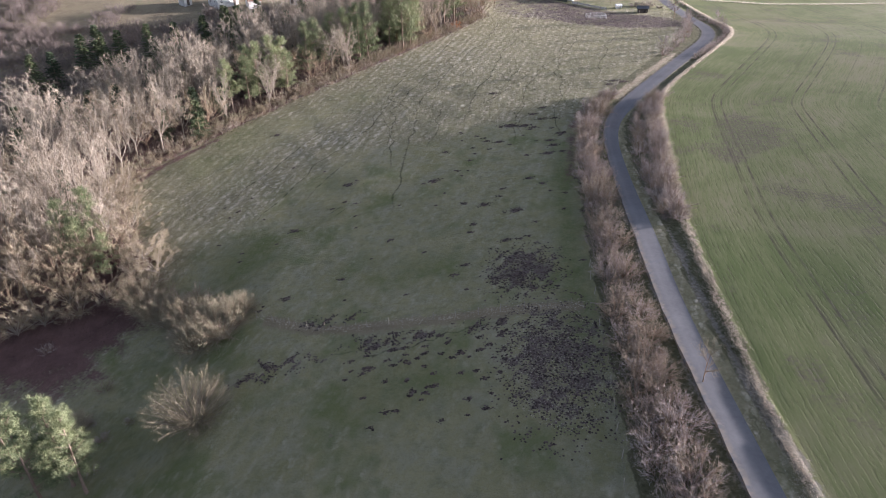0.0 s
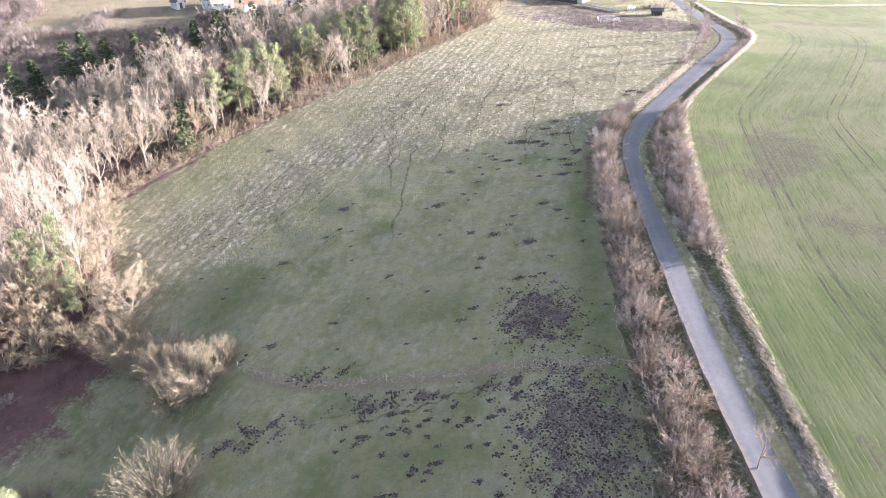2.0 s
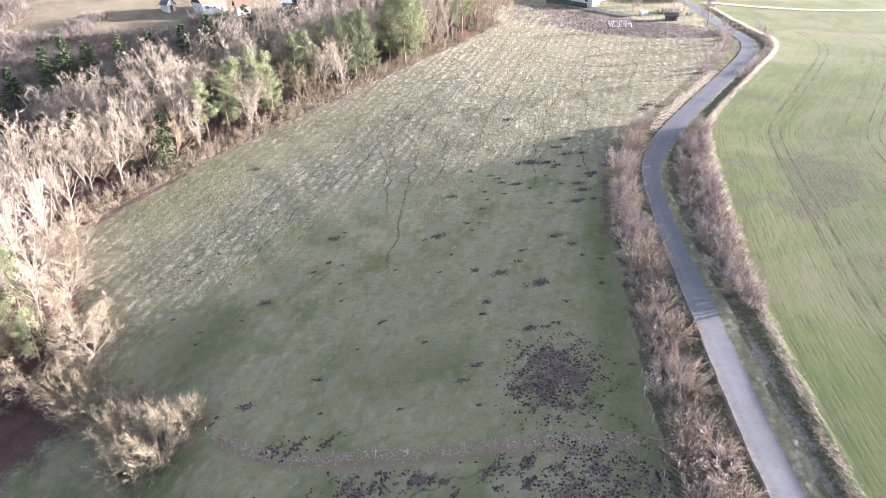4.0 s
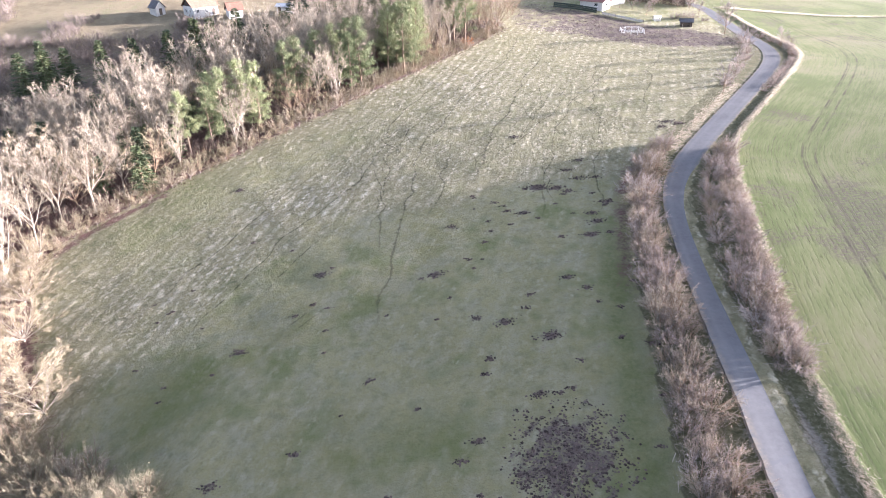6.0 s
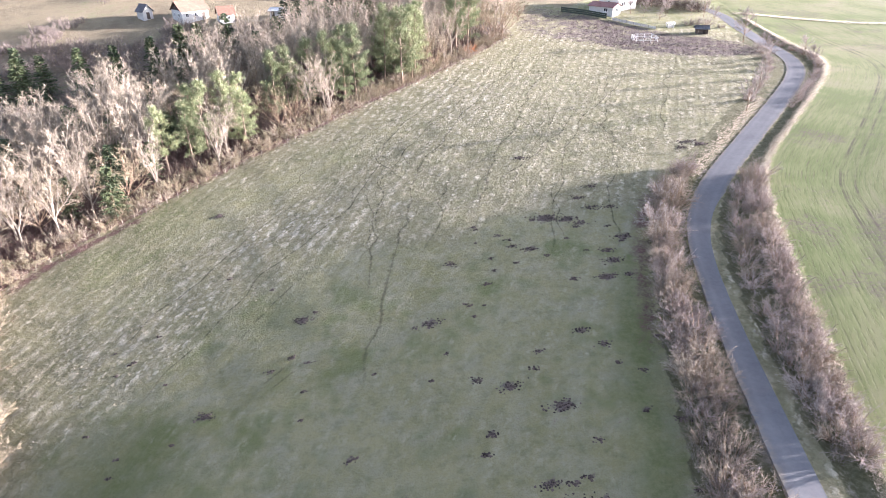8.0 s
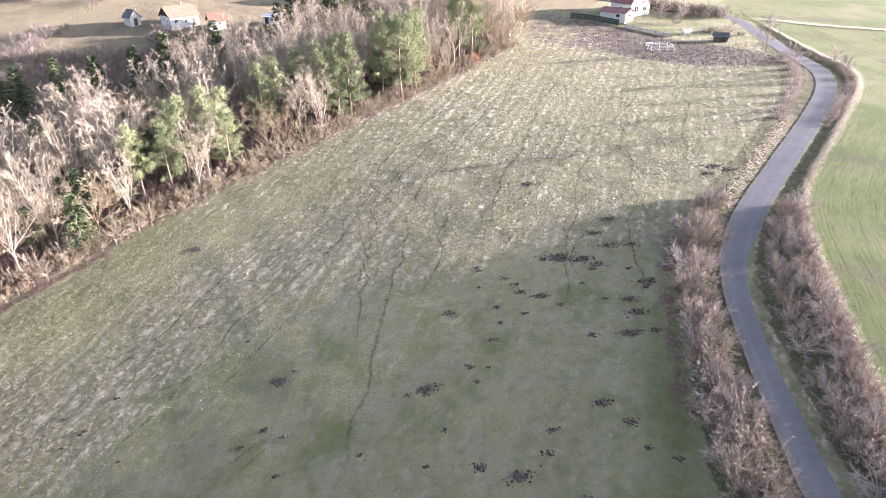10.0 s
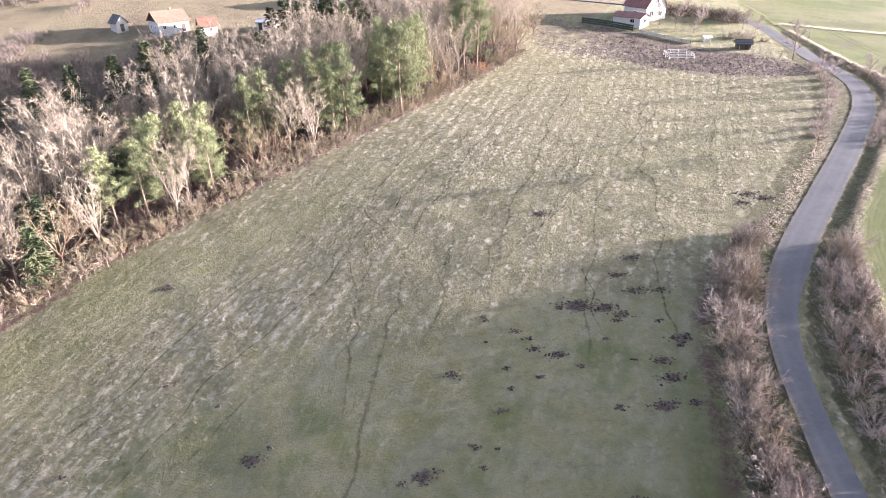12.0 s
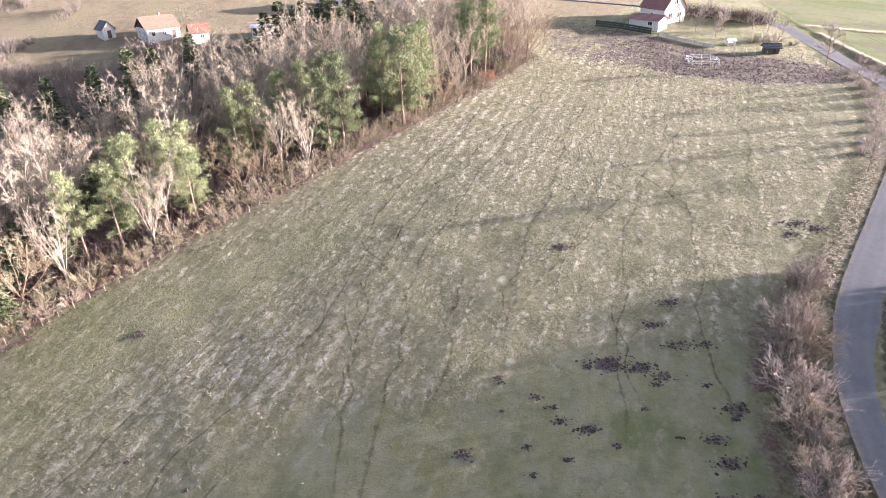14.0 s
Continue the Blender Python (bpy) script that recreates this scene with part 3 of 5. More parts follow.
def shrub(seed, tall, wide, stems, sprays, twigs, twig_r, mat, label, name="shrub", bark=None):
    """A leafless shrub: stems that arch out of one stool to an uneven dome, and a haze of twigs."""
    rng = random.Random(seed)
    random.seed(seed)
    wood, crown = Shape(), Shape()
    bulges = [(rng.uniform(0, 6.283), rng.uniform(0.2, 1.1), rng.uniform(0.72, 1.12)) for _ in range(5)]
    for k in range(stems):
        w, lean = rng.uniform(0, 6.283), 1.25 * math.sqrt((k + rng.random()) / stems)
        d = Vector((math.cos(w) * math.sin(lean), math.sin(w) * math.sin(lean), math.cos(lean)))
        size = min((abs((w - bw + 3.14) % 6.283 - 3.14) + abs(lean - bl), bs) for bw, bl, bs in bulges)[1]
        length = size * rng.uniform(0.8, 1.06) / math.hypot(d.z / tall, math.sin(lean) / (0.52 * wide))
        base = Vector((math.cos(w), math.sin(w), 0)) * wide * rng.uniform(0.02, 0.16) + Vector((0, 0, -0.2))
        stem = bent(rng, base, (d + Vector((0, 0, 0.25))).normalized(), length * 0.86, 4, 0.12, -0.05)
        wood.path([stem[0], stem[2], stem[4]], [0.04, 0.026, 0.009], 3)
        for j in range(sprays):
            t = 0.25 + 0.74 * (j + rng.random()) / sprays
            p2, d2 = along(stem, t)
            d3 = around(rng, d2, rng.uniform(0.25, 0.95))
            l2 = min(tall, 4.6) * rng.uniform(0.12, 0.26)
            q2 = p2 + d3 * l2
            crown.twig(p2, q2, twig_r * 1.5)
            for _ in range(twigs):
                p3 = p2.lerp(q2, rng.uniform(0.05, 0.98))
                crown.twig(p3, p3 + around(rng, d3, rng.uniform(0.2, 1.0)) * rng.uniform(0.35, 1.0) * min(0.12 * tall, 0.42), twig_r)
    ob = tagged(new(name), label, "tree" if name == "round_tree" else "shrub", {"hedge_shrub": "hedge shrubs beside the lane", "round_tree": "round trees in the grass"}.get(name, "shrubs at the wood's edge"))
    part("trunk", wood.mesh("trunk", bark or BARK_BROWN), ob)
    part("crown", crown.mesh("crown", mat), ob)
    return ob


def tuft_of(shape, rng, c, size, n, length, width):
    for _ in range(n):
        d = Vector((rng.gauss(0, 1), rng.gauss(0, 1), rng.gauss(0.25, 0.8))).normalized()
        p = c + d * size * rng.uniform(0.1, 0.75)
        q = p + (d + Vector((rng.uniform(-0.6, 0.6), rng.uniform(-0.6, 0.6), rng.uniform(-0.1, 0.7)))).normalized() * length * rng.uniform(0.6, 1.1)
        shape.leaf(p, q, width)


def pine(seed, tall, clear, limbs, reach, label):
    """A Scots pine: a long bare trunk under an uneven crown of needle clumps."""
    rng = random.Random(seed)
    random.seed(seed)
    wood, crown = Shape(), Shape()
    trunk = bent(rng, Vector((0, 0, -0.3)), Vector((rng.uniform(-0.05, 0.05), rng.uniform(-0.05, 0.05), 1)), tall * 0.97, 7, 0.035, 0.03)
    wood.path(trunk, [(0.016 * tall) * (1.3 if i == 0 else 1 - 0.88 * i / 7) for i in range(8)], 6)
    for _ in range(7):
        p, d = along(trunk, rng.uniform(0.2, clear))
        wood.path(bent(rng, p, around(rng, d, 1.4), rng.uniform(0.5, 1.3), 2, 0.1, 0), [0.03, 0.02, 0.006], 3)
    for k in range(limbs):
        t = clear + (1 - clear) * (k // 5 * 5 + rng.uniform(0, 2.6)) / limbs
        p, d = along(trunk, min(t, 0.985))
        rel = (t - clear) / (1 - clear)
        length = reach * (0.62 + 0.38 * min(1, rel * 3.0)) * max(0.02, 1 - rel) ** 0.62 * rng.uniform(0.55, 1.12) + 0.4
        limb = bent(rng, p, around(rng, d, 1.42 - 0.75 * rel), length, 3, 0.13, 0.06)
        wood.path(limb, [0.055, 0.04, 0.026, 0.012], 3)
        n = 3 + int(length * 1.3)
        for j in range(n):
            c, d2 = along(limb, 0.25 + 0.74 * (j + 1) / n)
            c = c + Vector((rng.uniform(-1, 1), rng.uniform(-1, 1), rng.uniform(-0.3, 0.45))) * 0.55
            tuft_of(crown, rng, c, rng.uniform(0.35, 0.75), 50, 0.48, 0.028)
    tuft_of(crown, rng, trunk[-1] + Vector((0, 0, 0.1)), 0.5, 36, 0.45, 0.055)
    ob = tagged(new("pine_tree"), label, "tree", "pines at the wood's edge")
    part("trunk", wood.mesh("trunk", BARK_PINE, True), ob)
    part("crown", crown.mesh("crown", NEEDLES), ob)
    return ob


def spruce(seed, tall, reach, label):
    rng = random.Random(seed)
    random.seed(seed)
    wood, crown = Shape(), Shape()
    trunk = bent(rng, Vector((0, 0, -0.3)), Vector((0, 0, 1)), tall, 5, 0.015, 0.05)
    wood.path(trunk, [0.014 * tall * (1 - 0.93 * i / 5) for i in range(6)], 6)
    for w in range(20):
        t = 0.06 + 0.93 * w / 20
        for _ in range(8):
            p, d = along(trunk, min(0.99, t + rng.uniform(0, 0.04)))
            length = reach * (1 - t) ** 0.85 * rng.uniform(0.75, 1.15) + 0.25
            limb = bent(rng, p, around(rng, d, 1.75 - 0.5 * t), length, 3, 0.08, -0.02)
            wood.twig(limb[0], limb[-1], 0.03)
            for j in range(9):
                c, d2 = along(limb, 0.12 + 0.87 * j / 9)
                for s in (-1, 1):
                    o = d2.cross(Vector((0, 0, 1))).normalized() * s
                    crown.leaf(c, c + (d2 * 0.7 + o * 0.8 + Vector((0, 0, rng.uniform(-0.55, 0.1)))).normalized() * rng.uniform(0.45, 0.95), 0.14)
    ob = tagged(new("spruce_tree"), label, "tree", "spruces of the wood")
    part("trunk", wood.mesh("trunk", BARK_BROWN, True), ob)
    part("crown", crown.mesh("crown", NEEDLES_DARK), ob)
    return ob


def stand(x, y, rng=None, size=1.0, turn=None, sink=0.0):
    """The pose of a thing that stands on the ground."""
    return pose(x, y, spot(x, y) - sink, 0, 0, (rng.uniform(0, 360) if rng else 0) if turn is None else turn) @ Matrix.Diagonal((size, size, size, 1))


def plant(models, x, y, rng, size=1.0, label=""):
    """A copy of one of the model plants; the first use of a model takes the model itself."""
    model = rng.choice(models)
    m = stand(x, y, rng, size)
    if model.name not in used:
        used.add(model.name)
        model.matrix_basis = m
        ob = model
    else:
        ob = copy_thing(model, pose(0, 0, 0) @ m @ Matrix.Diagonal((1 / model.scale[0], 1 / model.scale[1], 1 / model.scale[2], 1)))
    if label:
        ob["label"] = label
    return ob


used = set()

# ---- the ground: one sheet to the horizon ----
def stops(*spans):
    out = []
    for a, b, step in spans:
        out += list(np.arange(a, b, step))
    return np.array(out + [spans[-1][1]])


def ring(a, b, ratio, first):
    """Stops that grow apart from a towards b."""
    out, step, at = [], first, a
    while abs(at - a) < abs(b - a):
        at += step if b > a else -step
        out.append(at)
        step *= ratio
    return out


gx = np.array(sorted(ring(-130, -2600, 1.35, 3)) + list(stops((-130, -66, 1.6), (-66, 50, 0.7), (50, 130, 1.1))) + ring(130, 2600, 1.35, 3))
gy = np.array(sorted(ring(20, -2600, 1.35, 3)) + list(stops((20, 36, 1.0), (36, 150, 0.7), (150, 250, 1.1), (250, 340, 2.0))) + ring(340, 2600, 1.35, 4))
GX, GY = np.meshgrid(gx, gy)
GZ = height(GX, GY)
nx, ny = len(gx), len(gy)
idx = np.arange(nx * ny).reshape(ny, nx)
quads = np.stack([idx[:-1, :-1], idx[:-1, 1:], idx[1:, 1:], idx[1:, :-1]], -1).reshape(-1, 4)
ground_mesh = mesh_of("ground", np.stack([GX, GY, GZ], -1).reshape(-1, 3).tolist(), quads.tolist(), GROUND, True)

# diggings in the turf: centre, half-widths
DIGS = [(12.9, 56.5, 6.3, 10.5), (11.4, 75.9, 5.0, 5.8), (7.9, 72.9, 2.6, 1.6), (-16.6, 70.2, 3.6, 1.3), (-13.0, 70.4, 2.4, 1.0), (-9.0, 64.4, 4.0, 1.8), (-19.6, 62.9, 4.5, 1.7), (-3.0, 64.4, 3.4, 1.3), (-24.2, 61.0, 3.0, 1.5), (4.0, 64.7, 3.0, 1.4)]
HOLES_FAR = [(-1.5, 106.8, 1.0), (-17.7, 110.1, 0.9), (0.8, 118.7, 0.6), (-25.3, 95.8, 0.8), (7.0, 95.8, 0.9), (11.8, 92.5, 1.0), (9.6, 83.8, 0.8), (14.6, 128.1, 1.4), (17.3, 127.3, 1.0), (11.3, 120.4, 0.7), (9.1, 121.5, 0.6), (-8.4, 88.3, 0.5), (22.3, 136.7, 0.9), (19.8, 133.3, 0.8), (21.5, 130.1, 0.9), (23.9, 130.0, 0.7), (19.0, 126.0, 0.8), (21.3, 118.7, 0.8)]
HOLES_NEAR = [(21.8, 116.3, 0.9), (20.1, 112.9, 0.9), (24.3, 121.7, 0.9), (12.5, 148.8, 0.9), (41.5, 151.1, 1.0), (43.5, 149.7, 0.9), (40.0, 148.7, 0.8), (-37.5, 138.4, 0.8), (-19.6, 101.5, 0.4), (-17.6, 103.4, 0.4), (15.4, 103.4, 0.7), (17.5, 100.7, 0.6), (4.8, 89.7, 0.5), (1.5, 76.5, 0.6), (3.2, 78.7, 0.6), (-29.9, 77.5, 0.9), (-22.8, 76.8, 0.7), (-15.1, 79.5, 0.6)]
SPOTS = HOLES_FAR + HOLES_NEAR
srng = random.Random(5)
for _ in range(45):
    SPOTS.append((srng.uniform(3, 24), srng.uniform(70, 128), srng.uniform(0.22, 0.5)))
for _ in range(70):
    SPOTS.append((srng.uniform(-12, 8), srng.uniform(50, 66), srng.uniform(0.2, 0.45)))
for _ in range(30):
    SPOTS.append((srng.uniform(-45, 5), srng.uniform(72, 125), srng.uniform(0.15, 0.3)))
SPOTS = [s for s in SPOTS if offset(s[0], s[1], WOOD_D) > 2 and s[0] < 20 + 0.08 * (s[1] - 60) or s[1] > 110]

HEDGE_D = dense(HEDGE_IN, 6.0)
road_off, field_off, wood_off, hedge_off = (offset(GX, GY, line) for line in (ROAD_D, FIELD_D, WOOD_D, HEDGE_D))
field = np.where((GY < 262) | (field_off > 0), smooth(-0.5, 0.5, field_off), 0)


def dug(x, y):
    """How thoroughly the turf is turned over, from 0 to about 1: ragged patches."""
    ragged_ = 0.20 * np.sin(1.9 * x + 1.7 * np.sin(1.3 * y)) + 0.20 * np.sin(2.3 * y + 1.9 * np.sin(1.1 * x)) + 0.16 * np.sin(3.7 * x - 2.9 * y) + 0.14 * np.sin(0.8 * x + 1.1 * y + 1.0)
    out = np.zeros(np.shape(x))
    for cx, cy, a, b in DIGS:
        out = np.maximum(out, (1.0 if b > 5 else 0.74) - 0.55 * np.hypot((x - cx) / a, (y - cy) / b) ** 1.5 + ragged_ * (0.6 if b > 5 else 1.0))
    return np.clip(out, 0, 1.2)


soil = 0.55 * smooth(0.34, 0.75, dug(GX, GY))
for cx, cy, r in SPOTS:
    near = (np.abs(GX - cx) < 3) & (np.abs(GY - cy) < 3)
    soil[near] = np.maximum(soil[near], 0.72 * (1 - smooth(0.3, 1.3, np.hypot((GX - cx) / r / 1.3, (GY - cy) / r))[near]))
PLOUGH = [(20, 236), (30, 227.5), (46, 218), (58, 211.5), (70, 209.5), (79, 210), (80.8, 216.5), (76.7, 224), (69.9, 229.5), (60.4, 234.5), (49.5, 247), (40, 256), (30, 262), (24, 262), (20, 248)]


def inside(px, py, poly_pts):
    hit = np.zeros(np.shape(px), bool)
    for (ax, ay), (bx, by) in zip(poly_pts, poly_pts[1:] + poly_pts[:1]):
        cross = (ay > py) != (by > py)
        hit ^= cross & (px < (bx - ax) * (py - ay) / (by - ay + 1e-12) + ax)
    return hit


edge = np.abs(offset(GX, GY, PLOUGH + PLOUGH[:1]))
pl = np.where(inside(GX, GY, PLOUGH), edge, -edge)
soil = np.maximum(soil, (0.5 + 0.16 * smooth(30, 48, GX)) * smooth(-7, 4, pl))
soil = np.maximum(soil, 0.62 * smooth(222, 232, GY) * smooth(-4, 6, GX) * (1 - smooth(14, 22, GX)) * (1 - smooth(248, 256, GY)))
litter = np.maximum(1 - smooth(-2.5, 0.8, wood_off), 0.7 * np.exp(-((wood_off - 0.8) / 1.3) ** 2) * smooth(119, 124, GY) * (1 - smooth(136, 146, GY)))
heath = (1 - smooth(-46, -34, wood_off)) * np.maximum(np.maximum(smooth(232, 244, GY + 0.1 * (GX + 60)), smooth(224, 230, GY) * smooth(-82, -88, GX)), 0.42)
litter = litter * (1 - heath)
# leaf litter at the hedge foot, which also paints the shadow zone there
litter = np.maximum(litter, 0.55 * np.exp(-((hedge_off + 1.2) / 1.6) ** 2) * smooth(92, 104, GY) * (1 - smooth(132, 140, GY)))
litter = litter * np.where(GY < 92, smooth(59, 74, GY + 0.15 * (GX + 45)) * smooth(-40, -57, GX + 2.2 * np.sin(0.45 * GY) + 1.3 * np.sin(1.1 * GY + 0.7 * GX)), 1.0)
litter = litter * (1 - smooth(222, 232, GY) * smooth(-4, 6, GX))
lay = smooth(2.4, 2.9, -road_off) * (1 - smooth(5.0, 5.8, -road_off)) * smooth(133, 138, GY) * (1 - smooth(166, 174, GY))
worn = 1.05 * np.exp(-((np.abs(offset(GX, GY, CROSS)) / 1.1) ** 2)) * (GX < 17.5) * (GX > -25)
heath = np.maximum(heath, worn)
band = (hedge_off > -0.4) & (field_off < 0.4)
bank = np.where(band, 1.0, 0.0) * (np.abs(road_off) > 2.0)
garden = smooth(-2, 2, hedge_off) * smooth(225, 240, GY)
bank = bank * (1 - garden)
grit = (1 - smooth(0.35, 0.75, np.abs(road_off - 2.7))) * 0.8 * (1 - smooth(78, 86, GY)) + (1 - smooth(0.1, 0.5, np.abs(road_off + 2.5))) * 0.6
GREEN = [(-46.5, 80.8), (-40.6, 93.3), (-33.9, 100.8), (-29.1, 108.5), (-23.8, 126.0), (-8.0, 124.0), (1.0, 123.3), (9.6, 129.9), (26.7, 129.0), (33.7, 125.3), (21.8, 39.7), (-59.3, 39.6)]


def dryness(x, y):
    """How far bleached tussocks take the place of green sward, less where shade is painted in."""
    e = np.abs(offset(x, y, GREEN + GREEN[:1]))
    e = np.where(inside(x, y, GREEN), -e, e)
    # unlit strip beside the wood, painted in as greener grass
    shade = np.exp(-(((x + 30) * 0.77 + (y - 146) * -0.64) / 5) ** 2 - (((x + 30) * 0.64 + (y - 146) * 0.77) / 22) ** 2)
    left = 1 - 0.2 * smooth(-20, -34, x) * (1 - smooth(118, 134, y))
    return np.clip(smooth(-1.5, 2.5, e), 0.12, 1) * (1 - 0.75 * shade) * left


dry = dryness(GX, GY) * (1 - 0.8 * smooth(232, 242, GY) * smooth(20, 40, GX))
net = np.abs((GX + 38) * 0.76 - (GY - 114) * 0.65)
net = np.exp(-(net / 11) ** 2) * smooth(84, 92, GY) * (1 - smooth(138, 146, GY))
dry = np.maximum(np.maximum(dry, 0.95 * net), lay)
lush = np.exp(-((hedge_off + 3.0) / 2.2) ** 2) * smooth(52, 62, GY) * (1 - smooth(104, 122, GY))
for cx, cy, a, b in ((-47, 140, 9, 12), (-41.8, 117.5, 5, 3), (-52, 128, 9, 6), (-33, 90, 6, 6), (-22, 112, 5, 5), (-6, 56, 8, 6), (-3, 80, 6, 4), (-40, 57, 8, 5)):
    lush = np.maximum(lush, (1.0 if a > 10 else 0.75) * np.exp(-((GX - cx) / a) ** 2 - ((GY - cy) / b) ** 2))
lush = lush * (1 - 0.4 * net)
lush = np.maximum(lush, garden * (GX < 95))
thin = np.exp(-((GX - 58) / 7) ** 2 - ((GY - 114) / 11) ** 2) + 0.8 * np.exp(-((GX - 50) / 4) ** 2 - ((GY - 104) / 5) ** 2)
bleached = np.exp(-((GX + 22) / 11) ** 2 - ((GY - 132) / 6) ** 2) + np.exp(-((GX + 4) / 18) ** 2 - ((GY - 188) / 24) ** 2) + 0.6 * np.exp(-((GX + 36) / 8) ** 2 - ((GY - 114) / 12) ** 2) + 0.9 * np.exp(-((GX - 33) / 9) ** 2 - ((GY - 232) / 5) ** 2)
for key, values in (("field", field), ("pale", bleached), ("soil", soil), ("litter", litter), ("heath", heath), ("bank", bank), ("grit", grit), ("dry", dry), ("lush", lush), ("thin", thin), ("row", field_off)):
    layer = ground_mesh.attributes.new(key, "FLOAT", "POINT")
    layer.data.foreach_set("value", np.ascontiguousarray(values, dtype=np.float32).reshape(-1))
tagged(part("ground", ground_mesh), "sloping winter meadow, sown field and woodland floor", "ground", kind="structure")


def strip(name, line, half, lift, mat, step, label, category, kind="structure", wobble=0.0, drop=0.0, seed=1):
    """A ribbon laid along a line on the ground."""
    rng = random.Random(seed)
    q = dense(line, step)
    d = np.gradient(q, axis=0)
    d /= np.hypot(d[:, 0], d[:, 1])[:, None]
    nrm = np.stack([d[:, 1], -d[:, 0]], 1)
    cols = (-1.0, -0.5, 0.0, 0.5, 1.0)
    verts, faces, across = [], [], []
    for i, (p, n) in enumerate(zip(q, nrm)):
        zc = spot(*p)
        row_cols = cols if not drop else (-1.0, *cols, 1.0)
        for k, c in enumerate(row_cols):
            w = half * (1 - (0.22 * float(smooth(80, 112, p[1])) if drop else 0)) * (1 + (wobble * rng.uniform(-1, 1) if abs(c) == 1 else 0))
            x, y = p + n * c * w
            under = drop and k in (0, len(row_cols) - 1)
            z = (zc + lift + 0.01 * (1 - c * c) - (drop if under else 0)) if drop else spot(x, y) + lift
            verts.append((x, y, z))
            across.append(c)
        if i:
            m = len(row_cols)
            for k in range(m - 1):
                o = (i - 1) * m + k
                faces.append((o, o + 1, o + m + 1, o + m))
    me = mesh_of(name, verts, faces, mat, not drop)
    me.attributes.new("across", "FLOAT", "POINT").data.foreach_set("value", np.array(across, dtype=np.float32))
    ends = np.minimum(np.arange(len(q)), np.arange(len(q))[::-1]) * step
    reach = min(9.0, 0.4 * len(q) * step)
    me.attributes.new("fade", "FLOAT", "POINT").data.foreach_set("value", np.repeat(np.clip(ends / reach, 0, 1), len(row_cols)).astype(np.float32))
    return tagged(part(name, me), label, category, kind=kind)


strip("road", ROAD, 2.5, 0.05, ASPHALT, 1.5, "narrow grey asphalt lane with worn edges", "road", wobble=0.035, drop=0.5)

# ---- loose cover of the ground ----
def scatter(name, places, builder, mat, label, category, seed):
    """Countless small pieces in one mesh: builder gives the points and faces of a piece about the origin."""
    rng = random.Random(seed)
    verts, faces = [], []
    xs, ys = np.array([p[0] for p in places]), np.array([p[1] for p in places])
    for x, y, z, size in zip(xs, ys, surface(xs, ys), [p[2] for p in places]):
        pv, pf = builder(rng, size)
        o = len(verts)
        verts += [(x + a, y + b, z + c) for a, b, c in pv]
        faces += [tuple(o + i for i in q) for q in pf]
    return tagged(part(name, mesh_of(name, verts, faces, mat)), label, category, kind="stuff")


def blades(rng, size):
    """A tuft of bent blades."""
    pv, pf = [], []
    w0 = rng.uniform(0, 6.283)
    for k in range(2):
        w = w0 + rng.uniform(-1.0, 1.0)
        c, s = math.cos(w), math.sin(w)
        l, h, b = size * rng.uniform(0.6, 1.1), size * rng.uniform(0.06, 0.16), size * rng.uniform(0.16, 0.28)
        o = len(pv)
        pv += [(-s * b, c * b, -0.02), (s * b, -c * b, -0.02), (c * l * 0.5 + s * b * 0.6, s * l * 0.5 - c * b * 0.6, h), (c * l * 0.5 - s * b * 0.6, s * l * 0.5 + c * b * 0.6, h), (c * l, s * l, h * 0.55)]
        pf += [(o, o + 1, o + 2, o + 3), (o + 3, o + 2, o + 4)]
    return pv, pf


def upright(rng, size):
    """A tuft of tall dry stalks."""
    pv, pf = [], []
    for k in range(10):
        w = rng.uniform(0, 6.283)
        r, b = rng.uniform(0, 1.3) * size, 0.022
        x, y = math.cos(w) * r, math.sin(w) * r
        lx, ly, h = rng.uniform(-0.9, 0.9) * size, rng.uniform(-0.9, 0.9) * size, size * rng.uniform(0.3, 0.9)
        o = len(pv)
        pv += [(x - b, y - b, -0.03), (x + b, y + b, -0.03), (x + lx, y + ly, h)]
        pf += [(o, o + 1, o + 2)]
    return pv, pf


def lump(rng, size):
    """A clod: a squashed, uneven eight-sided lump."""
    a = [size * rng.uniform(0.6, 1.2) for _ in range(6)]
    w = rng.uniform(0, 1.57)
    c, s = math.cos(w), math.sin(w)
    pts = [(a[0], 0, 0), (0, a[1], 0), (-a[2], 0, 0), (0, -a[3], 0), (rng.uniform(-0.2, 0.2) * size, rng.uniform(-0.2, 0.2) * size, 0.62 * a[4]), (0, 0, -0.3 * a[5])]
    return [(x * c - y * s, x * s + y * c, z) for x, y, z in pts], [(0, 1, 4), (1, 2, 4), (2, 3, 4), (3, 0, 4)]


trng = np.random.RandomState(3)


def mop(rng, size):
    """A tussock: fine dead blades that fall outwards from one root."""
    pv, pf = [], []
    w0 = rng.uniform(0, 6.283)
    for k in range(6):
        w = w0 + k * 1.047 + rng.uniform(-0.5, 0.5)
        c, si = math.cos(w), math.sin(w)
        l, h, b, r = size * rng.uniform(0.6, 1.2), size * rng.uniform(0.12, 0.34), 0.022, size * rng.uniform(0.0, 0.3)
        o = len(pv)
        pv += [(c * r - si * b, si * r + c * b, -0.01), (c * r + si * b, si * r - c * b, -0.01), (c * (r + l), si * (r + l), h)]
        pf.append((o, o + 1, o + 2))
    return pv, pf


